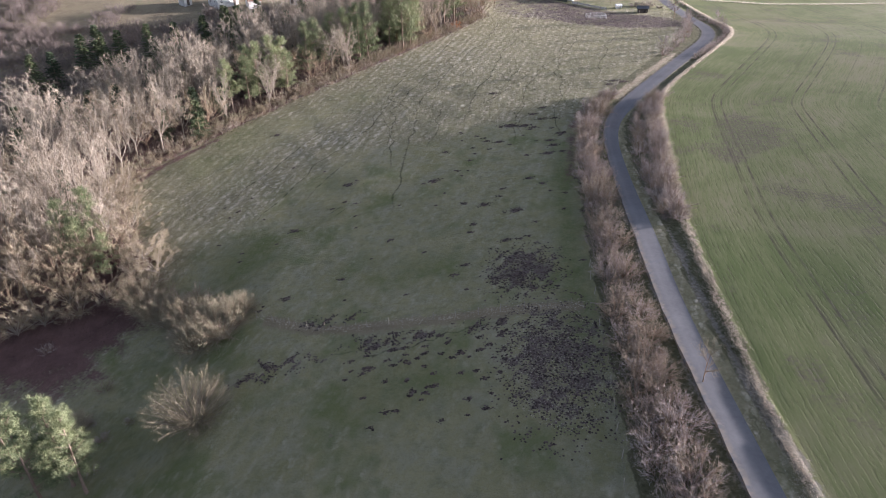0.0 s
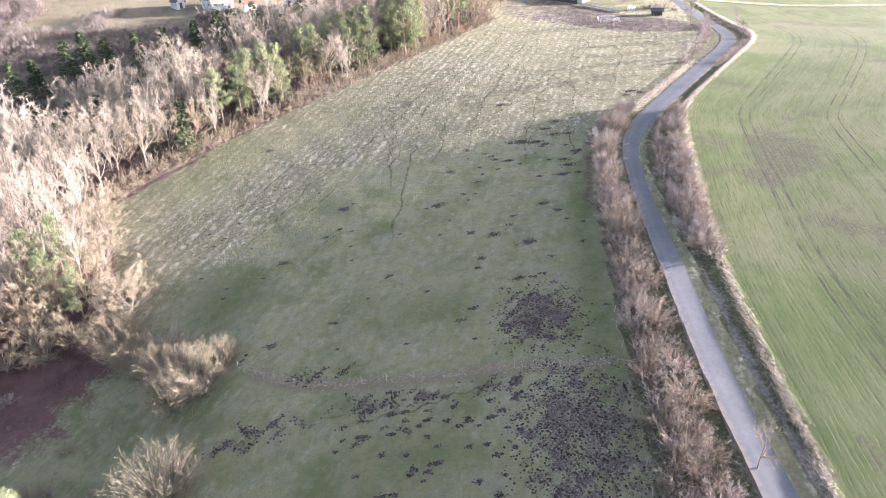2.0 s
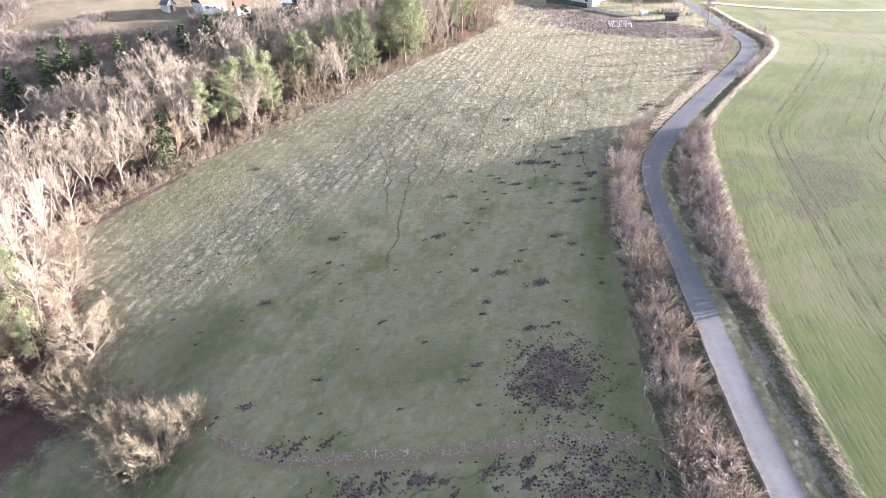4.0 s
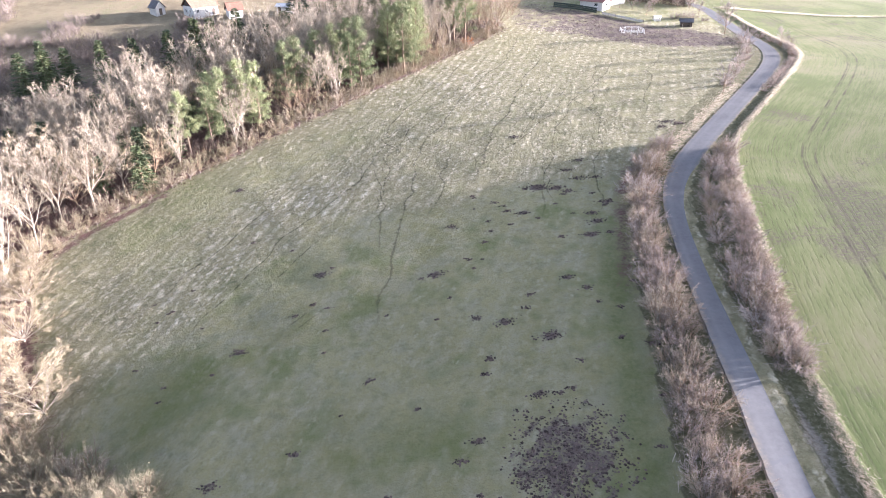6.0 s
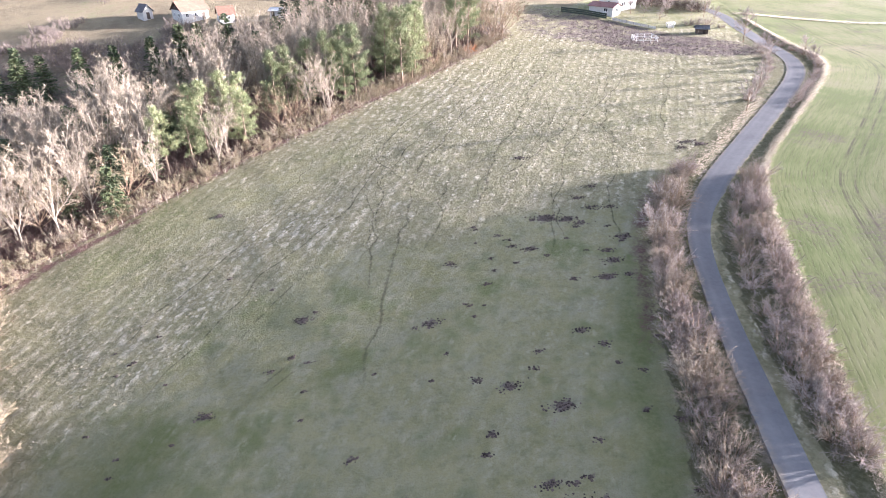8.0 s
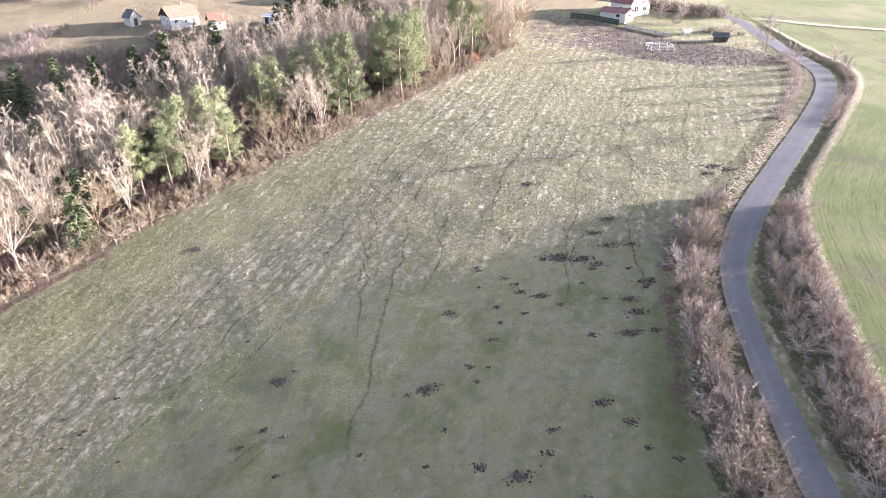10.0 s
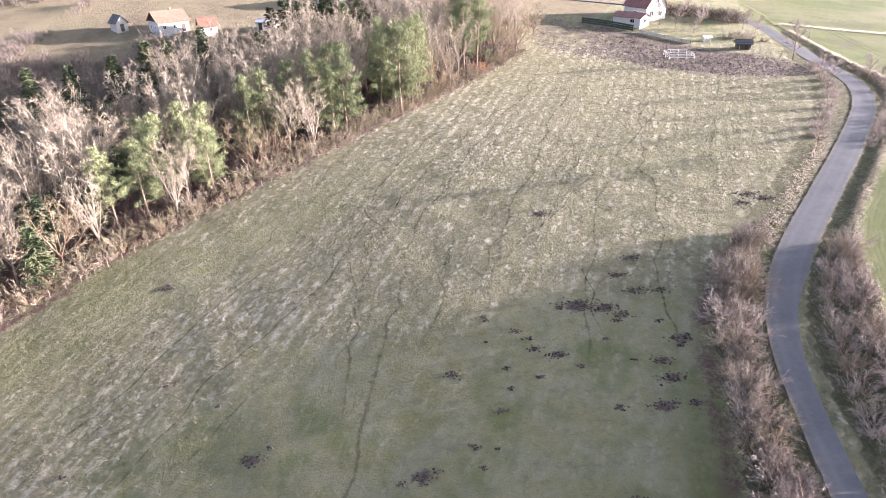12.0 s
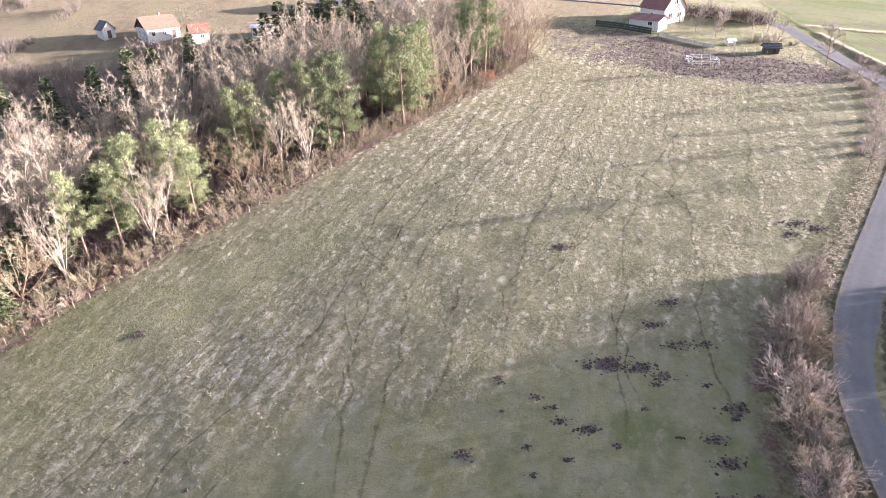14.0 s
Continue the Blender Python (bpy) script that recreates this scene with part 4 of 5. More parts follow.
n = 420000
tx, ty = trng.uniform(-66, 84, n), trng.uniform(80, 228, n)
stripe = np.sin((0.955 * tx - 0.298 * ty) * 6.283 / 2.1 + 0.8 * np.sin(ty * 0.21))
clump = np.sin(tx * 0.35 + 2 * np.sin(ty * 0.11)) * np.sin(ty * 0.42 + 2 * np.sin(tx * 0.13)) + 0.7 * np.sin(tx * 0.9 + ty * 0.5)
pale = np.exp(-((tx + 21) / 11) ** 2 - ((ty - 132) / 5) ** 2) + np.exp(-((tx + 2) / 16) ** 2 - ((ty - 185) / 18) ** 2)
weave = np.exp(-(((tx + 38) * 0.76 - (ty - 114) * 0.65) / 9) ** 2) * smooth(84, 92, ty) * (1 - smooth(136, 146, ty))
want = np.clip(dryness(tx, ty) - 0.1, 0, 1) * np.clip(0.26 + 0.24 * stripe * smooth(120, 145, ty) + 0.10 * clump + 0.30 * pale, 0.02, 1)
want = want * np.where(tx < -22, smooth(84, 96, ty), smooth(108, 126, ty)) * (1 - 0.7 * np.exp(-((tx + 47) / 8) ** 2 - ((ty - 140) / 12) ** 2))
want = 0.62 * np.maximum(want, weave * np.clip(0.34 + 0.2 * clump, 0.03, 1))
keep = (offset(tx, ty, WOOD_D) > 0.6) & (offset(tx, ty, HEDGE_D) < -1.0) & (trng.uniform(0, 1, n) < want) & ~inside(tx, ty, PLOUGH)
tx, ty = tx[keep], ty[keep]
half = len(tx) * 9 // 10
scatter("grass_tussocks", list(zip(tx[:half], ty[:half], trng.uniform(0.22, 0.5, half))), mop, TUFT, "pale matted winter tussocks across the meadow", "grass", 10)
scatter("grass_tufts", list(zip(tx[half:], ty[half:], trng.uniform(0.14, 0.30, len(tx) - half))), blades, TUFT, "pale wind-laid winter grass tufts across the meadow", "grass", 11)
fence_strip = dense(CROSS, 0.25)
cp = [(x + trng.normal(0, 0.4), y + trng.normal(0.3, 0.45), trng.uniform(0.12, 0.26)) for x, y in fence_strip for _ in range(8)]
cp += [(12.9 + 6.3 * math.cos(w) * r, 57 + 10.5 * math.sin(w) * r, 0.16) for r, w in zip(np.sqrt(trng.uniform(0, 1, 2600)), trng.uniform(0, 6.283, 2600))]
scatter("straw_litter", cp, blades, DRY_GRASS, "pale dead grass along the fence and on the turned soil", "grass", 17)

# dry grass along the crest of the bank and the road's left verge
crest = dense(FIELD, 0.16)
crest = crest[(crest[:, 1] > 30) & (crest[:, 1] < 262)]
cp = [(x + trng.normal(-0.3, 0.42), y + trng.normal(0, 0.2), trng.uniform(0.12, 0.3)) for x, y in crest for _ in range(5)]
scatter("dry_bank_grass", cp, upright, DRY_GRASS, "bleached dry grass on the crest of the field bank", "grass", 12)
across_line = dense([(91.0, 259.9), (99.6, 255.9), (109.3, 250.8), (127.2, 244.2), (165.0, 246.0)], 0.2)
cp = [(x + trng.normal(0, 0.8), y + trng.normal(0, 0.5), trng.uniform(0.4, 0.8)) for x, y in across_line for _ in range(3)]
scatter("dry_balk_grass", cp, upright, DRY_GRASS, "bleached dry grass on the balk between two fields", "grass", 13)
verge = dense(ROAD, 0.3)
verge = verge[(verge[:, 1] > 136) & (verge[:, 1] < 170)]
vp = [(x - 3.6 * 0.8 + trng.normal(0, 0.7), y + 3.6 * 0.6 + trng.normal(0, 0.7), trng.uniform(0.1, 0.22)) for x, y in verge for _ in range(10)]
scatter("dry_verge_grass", vp, upright, DRY_GRASS, "bleached dry grass on the verge of the lane", "grass", 14)

# turned clods in the diggings and in the ploughed strip
cl = []
for cx, cy, a, b in DIGS:
    ux, uy = cx + a * trng.uniform(-1.3, 1.3, int(140 * a * b)), cy + b * trng.uniform(-1.3, 1.3, int(140 * a * b))
    ok = dug(ux, uy) + trng.normal(0, 0.22, len(ux)) > 0.6
    cl += list(zip(ux[ok], uy[ok], trng.uniform(0.06, 0.21, ok.sum())))
for cx, cy, r in SPOTS:
    for _ in range(int(12 + 70 * r * r)):
        cl.append((cx + trng.normal(0, 0.55) * r * 1.3, cy + trng.normal(0, 0.4) * r, trng.uniform(0.07, 0.2)))
px, py = trng.uniform(16, 81, 11000), trng.uniform(203, 263, 11000)
ok = inside(px, py, PLOUGH) & (trng.uniform(0, 1, 11000) < 0.3 + 0.6 * smooth(30, 48, px))
cl += list(zip(px[ok], py[ok], trng.uniform(0.1, 0.26, ok.sum())))
scatter("soil_clods", cl, lump, CLOD, "dark turned clods where the turf is dug up", "soil", 15)

lx, ly = trng.uniform(-85, 20, 60000), trng.uniform(40, 232, 60000)
wo = offset(lx, ly, WOOD_D)
ok = (wo < 0.5) & (wo > -16) & ((ly > 92) | ((lx < -51) & (ly > 68)))
scatter("fallen_leaves", list(zip(lx[ok], ly[ok], trng.uniform(0.08, 0.2, ok.sum()))), lump, LITTER, "brown fallen leaves under the trees at the wood's edge", "leaves", 16)


# trodden animal paths that wind through the far meadow
def winding(a, b, amp, seed, n=26):
    rng = random.Random(seed)
    q = [Vector(a).lerp(Vector(b), i / n) for i in range(n + 1)]
    side = (Vector(b) - Vector(a)).normalized()
    nrm = Vector((side.y, -side.x))
    w, out = 0.0, []
    for i, p in enumerate(q):
        w = 0.72 * w + rng.uniform(-1, 1) * amp * 1.4
        out.append(tuple(p + nrm * w))
    return out


PATHS_MIDDLE = [
    [(-9.0, 96.1), (-7.5, 114.0), (-6.0, 130.5), (-6.1, 141.6), (-4.1, 153.2), (1.2, 166.3), (8.0, 185.6), (15.9, 206.3), (21.0, 226.3)],
    [(-9.5, 112.2), (-10.3, 126.8), (-13.0, 139.0), (-14.8, 148.1)],
    [(4.5, 131.0), (6.9, 144.8), (9.6, 156.5), (14.5, 170.1), (17.3, 181.7), (24.2, 206.1)],
]
PATHS_ROADSIDE = [
    [(13.9, 117.2), (16.2, 134.3), (19.6, 146.9), (25.2, 162.9), (34.2, 182.4), (38.1, 201.1)],
    [(21.8, 117.3), (24.3, 131.9), (28.3, 144.9), (29.3, 160.6), (32.6, 174.6), (37.6, 187.9), (44.4, 206.2)],
    [(37.5, 150.6), (40.8, 162.9), (47.7, 186.7), (56.5, 204.2)],
    [(-3.0, 119.6), (-1.0, 135.3), (1.0, 148.8)],
]
PATHS_WOODSIDE = [
    [(-6.1, 141.6), (-13.2, 154.0), (-10.1, 169.0), (-2.7, 182.3), (6.0, 207.1)],
    [(-34.7, 97.0), (-29.6, 111.4), (-24.4, 123.5), (-15.1, 136.8), (-9.0, 159.9)],
    [(-42.8, 105.2), (-36.8, 117.5), (-30.6, 129.8), (-24.4, 139.7)],
    [(-26.5, 105.2), (-22.4, 113.2), (-16.2, 122.9)],
    [(-17.1, 62.3), (-9.0, 62.5), (-2.0, 63.1), (3.0, 64.3), (8.9, 65.5)],
]
TRAILS = PATHS_MIDDLE + PATHS_ROADSIDE + PATHS_WOODSIDE
for i, route in enumerate(TRAILS):
    wind = []
    for a, b in zip(route[:-1], route[1:]):
        wind += winding(a, b, 0.5, 40 + 7 * i + len(wind), 7)[:-1]
    strip("animal_path", wind + [route[-1]], random.Random(i).uniform(0.22, 0.36), 0.04, TRAIL, 0.5, "narrow trodden animal path through pale grass", "path", wobble=0.4, seed=i)
wrng = random.Random(19)
for i in range(18):
    x, y = wrng.uniform(-28, 40), wrng.uniform(118, 165)
    a, length = wrng.uniform(-0.35, 0.65), wrng.uniform(18, 45)
    end = (x + math.sin(a) * length, y + math.cos(a) * length)
    if offset(*end, WOOD_D) < 2 or offset(*end, HEDGE_D) > -3 or offset(x, y, HEDGE_D) > -3 or offset(x, y, WOOD_D) < 2:
        continue
    strip("animal_path", winding((x, y), end, 0.6, 300 + i, 16), wrng.uniform(0.16, 0.24), 0.04, TRAIL, 0.5, "faint trodden animal path through pale grass", "path", wobble=0.4, seed=60 + i)
for dx in (0.0, 1.5):
    strip("wheel_rut", [(-20.2 + dx * 0.8, 99.2 - dx * 0.5), (-17.6 + dx * 0.8, 102.4 - dx * 0.5)], 0.22, 0.04, TRAIL, 0.4, "short dark wheel rut in the turf", "rut", wobble=0.4, seed=int(dx * 2))

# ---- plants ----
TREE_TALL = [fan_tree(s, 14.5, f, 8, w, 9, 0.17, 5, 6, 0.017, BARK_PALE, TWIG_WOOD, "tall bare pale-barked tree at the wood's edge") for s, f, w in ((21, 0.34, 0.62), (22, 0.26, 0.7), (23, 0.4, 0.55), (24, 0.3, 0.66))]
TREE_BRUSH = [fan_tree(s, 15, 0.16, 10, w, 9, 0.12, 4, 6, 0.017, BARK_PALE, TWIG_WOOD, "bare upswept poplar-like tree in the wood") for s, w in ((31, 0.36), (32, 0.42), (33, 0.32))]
TREE_ROUND = [fan_tree(s, 7.5, 0.06, 16, 1.1, 8, 0.2, 6, 8, 0.011, BARK_PALE, TWIG_RED, "round bare pale-twigged tree") for s in (41, 42)]
TREE_DENSE = [shrub(s, 6.6, 7.6, 130, 14, 13, 0.007, TWIG_TAN, "round dense bare tree standing alone in the grass", "round_tree", BARK_PALE) for s in (45,)]
TREE_BROWN = [fan_tree(s, 12, 0.14, 10, 0.9, 8, 0.19, 5, 6, 0.016, BARK_BROWN, TWIG_RED, "bare brown broadleaf tree in the wood") for s in (51, 52)]
TREE_FRUIT = [bare_tree(s, 6, 0.22, 12, 0.85, 3.2, 0.04, 9, 12, 0.014, BARK_BROWN, TWIG_PINK, "bare fruit tree in the garden", name="fruit_tree") for s in (61,)]
TREE_LANE = [bare_tree(s, 6, 0.2, 9, 0.85, 3.2, 0.02, 6, 5, 0.014, BARK_BROWN, TWIG_RED, "small bare tree leaning over the lane") for s in (65,)]
PINES = [pine(s, 14.5, c, 40, r, "sunlit green pine with a short bare trunk") for s, c, r in ((71, 0.16, 4.6), (72, 0.32, 4.2), (73, 0.12, 4.3))]
SPRUCES = [spruce(s, 12, 3.9, "dark green spruce behind the bare trees") for s in (81, 82)]
SHRUB_HEDGE = [shrub(s, 3.5, w, 28, 8, 11, 0.009, TWIG_HEDGE, "leafless tan shrub of the hedge beside the lane", "hedge_shrub") for s, w in ((91, 4.2), (92, 3.6), (93, 4.6))]
SHRUB_PINK = [shrub(s, 3.7, w, 28, 8, 11, 0.009, TWIG_PINK, "leafless pinkish-grey shrub of the hedge beside the lane", "hedge_shrub") for s, w in ((94, 4.4), (95, 3.8))]
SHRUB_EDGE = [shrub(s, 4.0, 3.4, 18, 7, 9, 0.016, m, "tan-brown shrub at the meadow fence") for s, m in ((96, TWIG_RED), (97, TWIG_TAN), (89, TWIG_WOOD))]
SHRUB_BIG = [shrub(s, 4.8, 6.4, 84, 13, 13, 0.007, TWIG_TAN, "large dense tan leafless bush at the wood's corner") for s in (98, 99)]
SHRUB_RUST = [shrub(s, 3.4, 3.4, 24, 7, 14, 0.03, RUST_LEAVES, "rusty-leaved shrub at the wood's edge") for s in (100,)]

prng = random.Random(77)
# trees of the wood that stand out: x, y, size
PINE_STANDS_NEAR = [(-51.9, 154.4, 0.87), (-48.3, 157.5, 0.9), (-46.8, 161.6, 0.99), (-44.3, 165.2, 1.03), (-41.2, 167.2, 0.92), (-49.8, 163, 0.95), (-39.7, 163.7, 0.78), (-36.6, 176.2, 1.06), (-34.6, 179.2, 1.01), (-31, 183.7, 1.06), (-27.4, 186.1, 1.01), (-22.8, 182.4, 1.01), (-20.8, 185.3, 1.12), (-24.3, 190, 1.06), (-11.1, 193.9, 1.18), (-9.1, 197.4, 1.18), (-13.1, 197.6, 1.12)]
PINE_STANDS_FAR = [(-8.6, 201.5, 1.12), (-16.2, 200.8, 1.12), (-15.2, 194.6, 1.01), (1.5, 218, 1.12), (4.5, 220.3, 1.12), (-0, 222.8, 1.18), (5.5, 224.6, 1.06), (-60.5, 96.6, 0.85), (-63.8, 94, 0.8), (-50.4, 53.4, 0.72), (-54.5, 55.9, 0.62), (-59.5, 91.6, 0.74), (-55.2, 90.2, 0.58), (-64.5, 95.5, 0.8), (-43, 51.5, 0.95), (-40.8, 50.2, 0.85), (-45.5, 49.5, 1.0)]
TALL_TREES = [(-66.3, 173.6, 0.95), (-59.3, 175.8, 0.95), (-62.9, 157.6, 0.95), (-67.8, 161.5, 1), (-55.8, 182.9, 0.95), (-53.8, 172, 0.85), (-62.8, 135.2, 0.95), (-67.8, 133, 0.9), (-70.8, 142.1, 1), (-76.6, 137.8, 1), (-64.8, 145.4, 1), (-80.4, 129.5, 1), (-72.6, 122.6, 0.85), (-59.9, 141, 0.8), (-78.3, 113.2, 0.9), (-72.3, 104.3, 0.85), (-66.4, 98.3, 0.8), (-66.9, 86.1, 0.9), (-58.1, 96.6, 0.85), (-65, 92.3, 0.95), (-71.2, 97.2, 1), (-62.6, 104.6, 0.9), (-69.5, 110.5, 1), (-76.2, 105.2, 1.05), (-67.7, 124.9, 0.95)]
BROWN_TREES = [(-56.4, 151.2, 0.72), (-34.6, 170.7, 0.75), (-32, 173.7, 0.8), (-4.1, 204.2, 0.85), (11.5, 227.3, 1), (14.5, 230.5, 1.05), (9, 232.8, 1), (-73.4, 94.5, 0.85), (-69.9, 88.3, 0.85), (-59.2, 91.7, 0.75), (-78.5, 85.6, 0.9), (-68.9, 83.9, 1.15), (-76.4, 81.5, 1.2), (-60.8, 86.6, 0.95), (-73.3, 86.6, 1.1), (-55.1, 92.3, 1), (-62.6, 89.7, 1.15), (-71.1, 91.3, 1.2), (-80.5, 92.6, 1.2)]
UPSWEPT_TREES = [(-48.7, 187, 1), (-44.6, 191.1, 1), (-40.6, 194.1, 0.95), (-37.5, 198, 1), (-33.5, 202.7, 1), (-28.4, 206.6, 1), (-22.2, 210.5, 1)]
ROUND_TREES = [(-60.4, 85.6, 1.0), (-54.4, 85.6, 0.85), (-62.8, 81.8, 0.8), (-57.4, 83.0, 0.8), (-66.5, 80.5, 0.9), (-69.6, 117.6, 0.85), (-67.1, 110.6, 0.9), (-51, 93.6, 1.1), (-56.7, 102.2, 1.15), (-61.7, 110.8, 1.15), (-64.7, 118.8, 1.1), (-47.5, 90.2, 0.9)]
HAND = [(models, x, y, size) for models, row in ((PINES, PINE_STANDS_NEAR), (PINES, PINE_STANDS_FAR), (TREE_TALL, TALL_TREES), (TREE_BROWN, BROWN_TREES), (TREE_BRUSH, UPSWEPT_TREES), (TREE_ROUND, ROUND_TREES)) for x, y, size in row]
for models, x, y, size in HAND:
    plant(models, x, y, prng, size * prng.uniform(0.95, 1.05))
# the rest of the wood, behind its edge
frng = random.Random(123)
placed = [(x, y) for _, x, y, _ in HAND]
count = 0
for _ in range(6000):
    x, y = frng.uniform(-112, 16), frng.uniform(84, 250)
    o = float(offset(x, y, WOOD_D))
    if not (-40 < o < -3.6) or (x > -60 and y < 105) or any((x - a) ** 2 + (y - b) ** 2 < 14.0 for a, b in placed):
        continue
    placed.append((x, y))
    if o < -24 and frng.random() < 0.22:
        plant(SPRUCES, x, y, frng, frng.uniform(0.65, 1.0))
    elif frng.random() < 0.07:
        plant(SPRUCES, x, y, frng, frng.uniform(0.45, 0.8))
    else:
        plant(frng.choice([TREE_TALL, TREE_BRUSH, TREE_BRUSH, TREE_BRUSH, TREE_BROWN]), x, y, frng, frng.uniform(0.82, 1.05) * (1 + 0.15 * float(smooth(-6, -16, o))))
    count += 1
    if count >= 260:
        break


for _ in range(24):
    i = frng.randrange(30, len(WOOD_D) - 1)
    (x, y), (x2, y2) = WOOD_D[i], WOOD_D[i + 1]
    nrm = Vector((y2 - y, x - x2)).normalized()
    back = frng.uniform(8, 22)
    plant(SPRUCES, x - nrm.x * back, y - nrm.y * back, frng, frng.uniform(0.45, 0.7), "dark young spruce between bare trees")


def thicket(name, places, mat, label, seed, thick=0.03):
    """Countless bare stems grown together, in one mesh."""
    rng = random.Random(seed)
    s = Shape()
    for x, y, size in places:
        base = Vector((x, y, spot(x, y) - 0.1))
        for _ in range(15):
            w, out = rng.uniform(0, 6.283), rng.random() ** 0.6
            d = Vector((math.cos(w) * out * 0.75, math.sin(w) * out * 0.75, 1)).normalized()
            p = base + Vector((math.cos(w), math.sin(w), 0)) * out * size * 0.35
            q = p + d * size * rng.uniform(0.7, 1.05)
            s.twig(p, q, thick)
            for _ in range(8):
                a = p.lerp(q, rng.uniform(0.3, 0.97))
                s.twig(a, a + (around(rng, d, rng.uniform(0.3, 1.0))) * size * rng.uniform(0.18, 0.4), thick * 0.7)
    return tagged(part(name, s.mesh(name, mat)), label, "thicket", kind="stuff")


# shrubs along the fence of the meadow, and the undergrowth behind them
edge_line = dense(WOOD, 1.7)
under = []
for i, (x, y) in enumerate(edge_line):
    if y < 118 and x > -60:
        continue
    a, b = edge_line[max(i - 1, 0)], edge_line[min(i + 1, len(edge_line) - 1)]
    nrm = Vector((b[1] - a[1], a[0] - b[0])).normalized()
    for back, low, high in ((1.5, 0.6, 0.95), (4.0, 0.75, 1.3)):
        plant(SHRUB_EDGE, x - nrm.x * back + prng.uniform(-0.6, 0.6), y - nrm.y * back + prng.uniform(-0.6, 0.6), prng, prng.uniform(low, high))
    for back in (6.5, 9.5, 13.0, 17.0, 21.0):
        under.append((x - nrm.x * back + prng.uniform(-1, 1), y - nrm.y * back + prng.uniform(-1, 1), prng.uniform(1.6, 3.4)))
# darker than the other twigs: shade inside the wood put into their colour
thicket("undergrowth", under, TWIG_DARK, "brown bare undergrowth, darkened to stand for shade between the trees", 5)
plant(SHRUB_RUST, 5.2, 216.5, prng, 1.0)
# thicket at the near corner of the wood
for x, y, size in ((-30.5, 71.6, 0.9), (-37.3, 74.4, 1.1), (-41.3, 78.6, 1.1), (-38.7, 83.0, 1.1), (-44.7, 82.3, 1.0), (-47.4, 85.2, 1.0), (-49.8, 88.6, 1.1), (-53.5, 92.8, 1.1)):
    plant(SHRUB_HEDGE, x, y, prng, size * 1.05, "dense tan leafless bush at the wood's corner")
for x, y, size in ((-34.7, 74.5, 1.15), (-31.6, 76.0, 0.95), (-38.5, 78.3, 1.2), (-41.0, 82.3, 1.1), (-36.6, 80.8, 1.0), (-44.3, 85.1, 1.0), (-47.9, 88.2, 1.0), (-51.8, 91.2, 1.0), (-54.7, 96.0, 1.0), (-58.6, 101.6, 1.0), (-62.1, 106.7, 1.0), (-65.1, 113.7, 1.0), (-66.7, 120.8, 1.0), (-29.2, 73.9, 0.7)):
    plant(SHRUB_HEDGE, x, y, prng, size * 1.05, "dense tan leafless bush at the wood's corner")
for x, y, size in ((-45.3, 60.5, 0.45), (-40.0, 60.0, 0.4), (-41.6, 53.0, 0.5), (-59.4, 76.1, 0.6)):
    plant(SHRUB_PINK, x, y, prng, size, "small bare bush in the grass")

for x, y, size in ((-31.6, 72.6, 0.95), (-35.2, 75.4, 1.0), (-38.6, 78.6, 0.95), (-35.0, 71.6, 0.85), (-44.6, 81.2, 0.95), (-48.4, 84.6, 0.9), (-29.6, 76.0, 0.7)):
    plant(SHRUB_BIG, x, y, prng, size * 1.42)
plant(TREE_DENSE, -29.8, 56.6, prng, 1.25)
plant(TREE_DENSE, -47.4, 60.2, prng, 0.6, "small round bare tree in the grass")
plant(SHRUB_PINK, -42.4, 57.6, prng, 0.6, "small bare bush in the grass")
plant(SHRUB_EDGE, -46.4, 66.5, prng, 0.85, "dark bare bush in the grass")

# hedges on both sides of the lane
hedge_pts = dense(HEDGE_IN, 2.5)
for x, y in hedge_pts:
    if 28 < y < 140:
        r = -float(offset(x, y, ROAD_D))
        for w in ((0.22, 0.5) if r > 5 else (0.38,)):
            px_, py_ = x + (r - 1.7) * w + prng.uniform(-0.5, 0.5), y + prng.uniform(-0.7, 0.7)
            plant(SHRUB_PINK if prng.random() < (0.75 if y < 56 else 0.25) else SHRUB_HEDGE, px_, py_, prng, prng.uniform(0.66, 1.22) * (1.18 if y < 62 else 1.15 if 92 < y < 132 else 1.0))
for x, y in dense(FIELD, 2.2):
    if 84 < y < 136:
        r = float(offset(x, y, ROAD_D))
        for w in ((0.28, 0.72) if r > 5 else (0.5,)):
            if prng.random() < 0.92:
                plant(SHRUB_PINK if prng.random() < 0.6 else SHRUB_HEDGE, x - (r - 2.4) * (1 - w) + prng.uniform(-0.4, 0.4), y + prng.uniform(-0.6, 0.6), prng, prng.uniform(0.8, 1.12))
brush = [(x + (max(-float(offset(x, y, ROAD_D)), 3) - 2.2) * prng.uniform(0.05, 0.6), y + prng.uniform(-0.5, 0.5), prng.uniform(1.1, 2.2)) for x, y in dense(HEDGE_IN, 0.45) if 26 < y < 139]
thicket("hedge_brush", brush, TWIG_FAR, "tangled bare stems filling the hedge between meadow and lane", 9, 0.022)
brush = [(x - prng.uniform(0.4, 3.2), y + prng.uniform(-0.5, 0.5), prng.uniform(1.1, 2.2)) for x, y in dense(FIELD, 0.5) if 84 < y < 135]
thicket("hedge_brush", brush, TWIG_FAR, "tangled bare stems filling the hedge between lane and field", 19, 0.022)
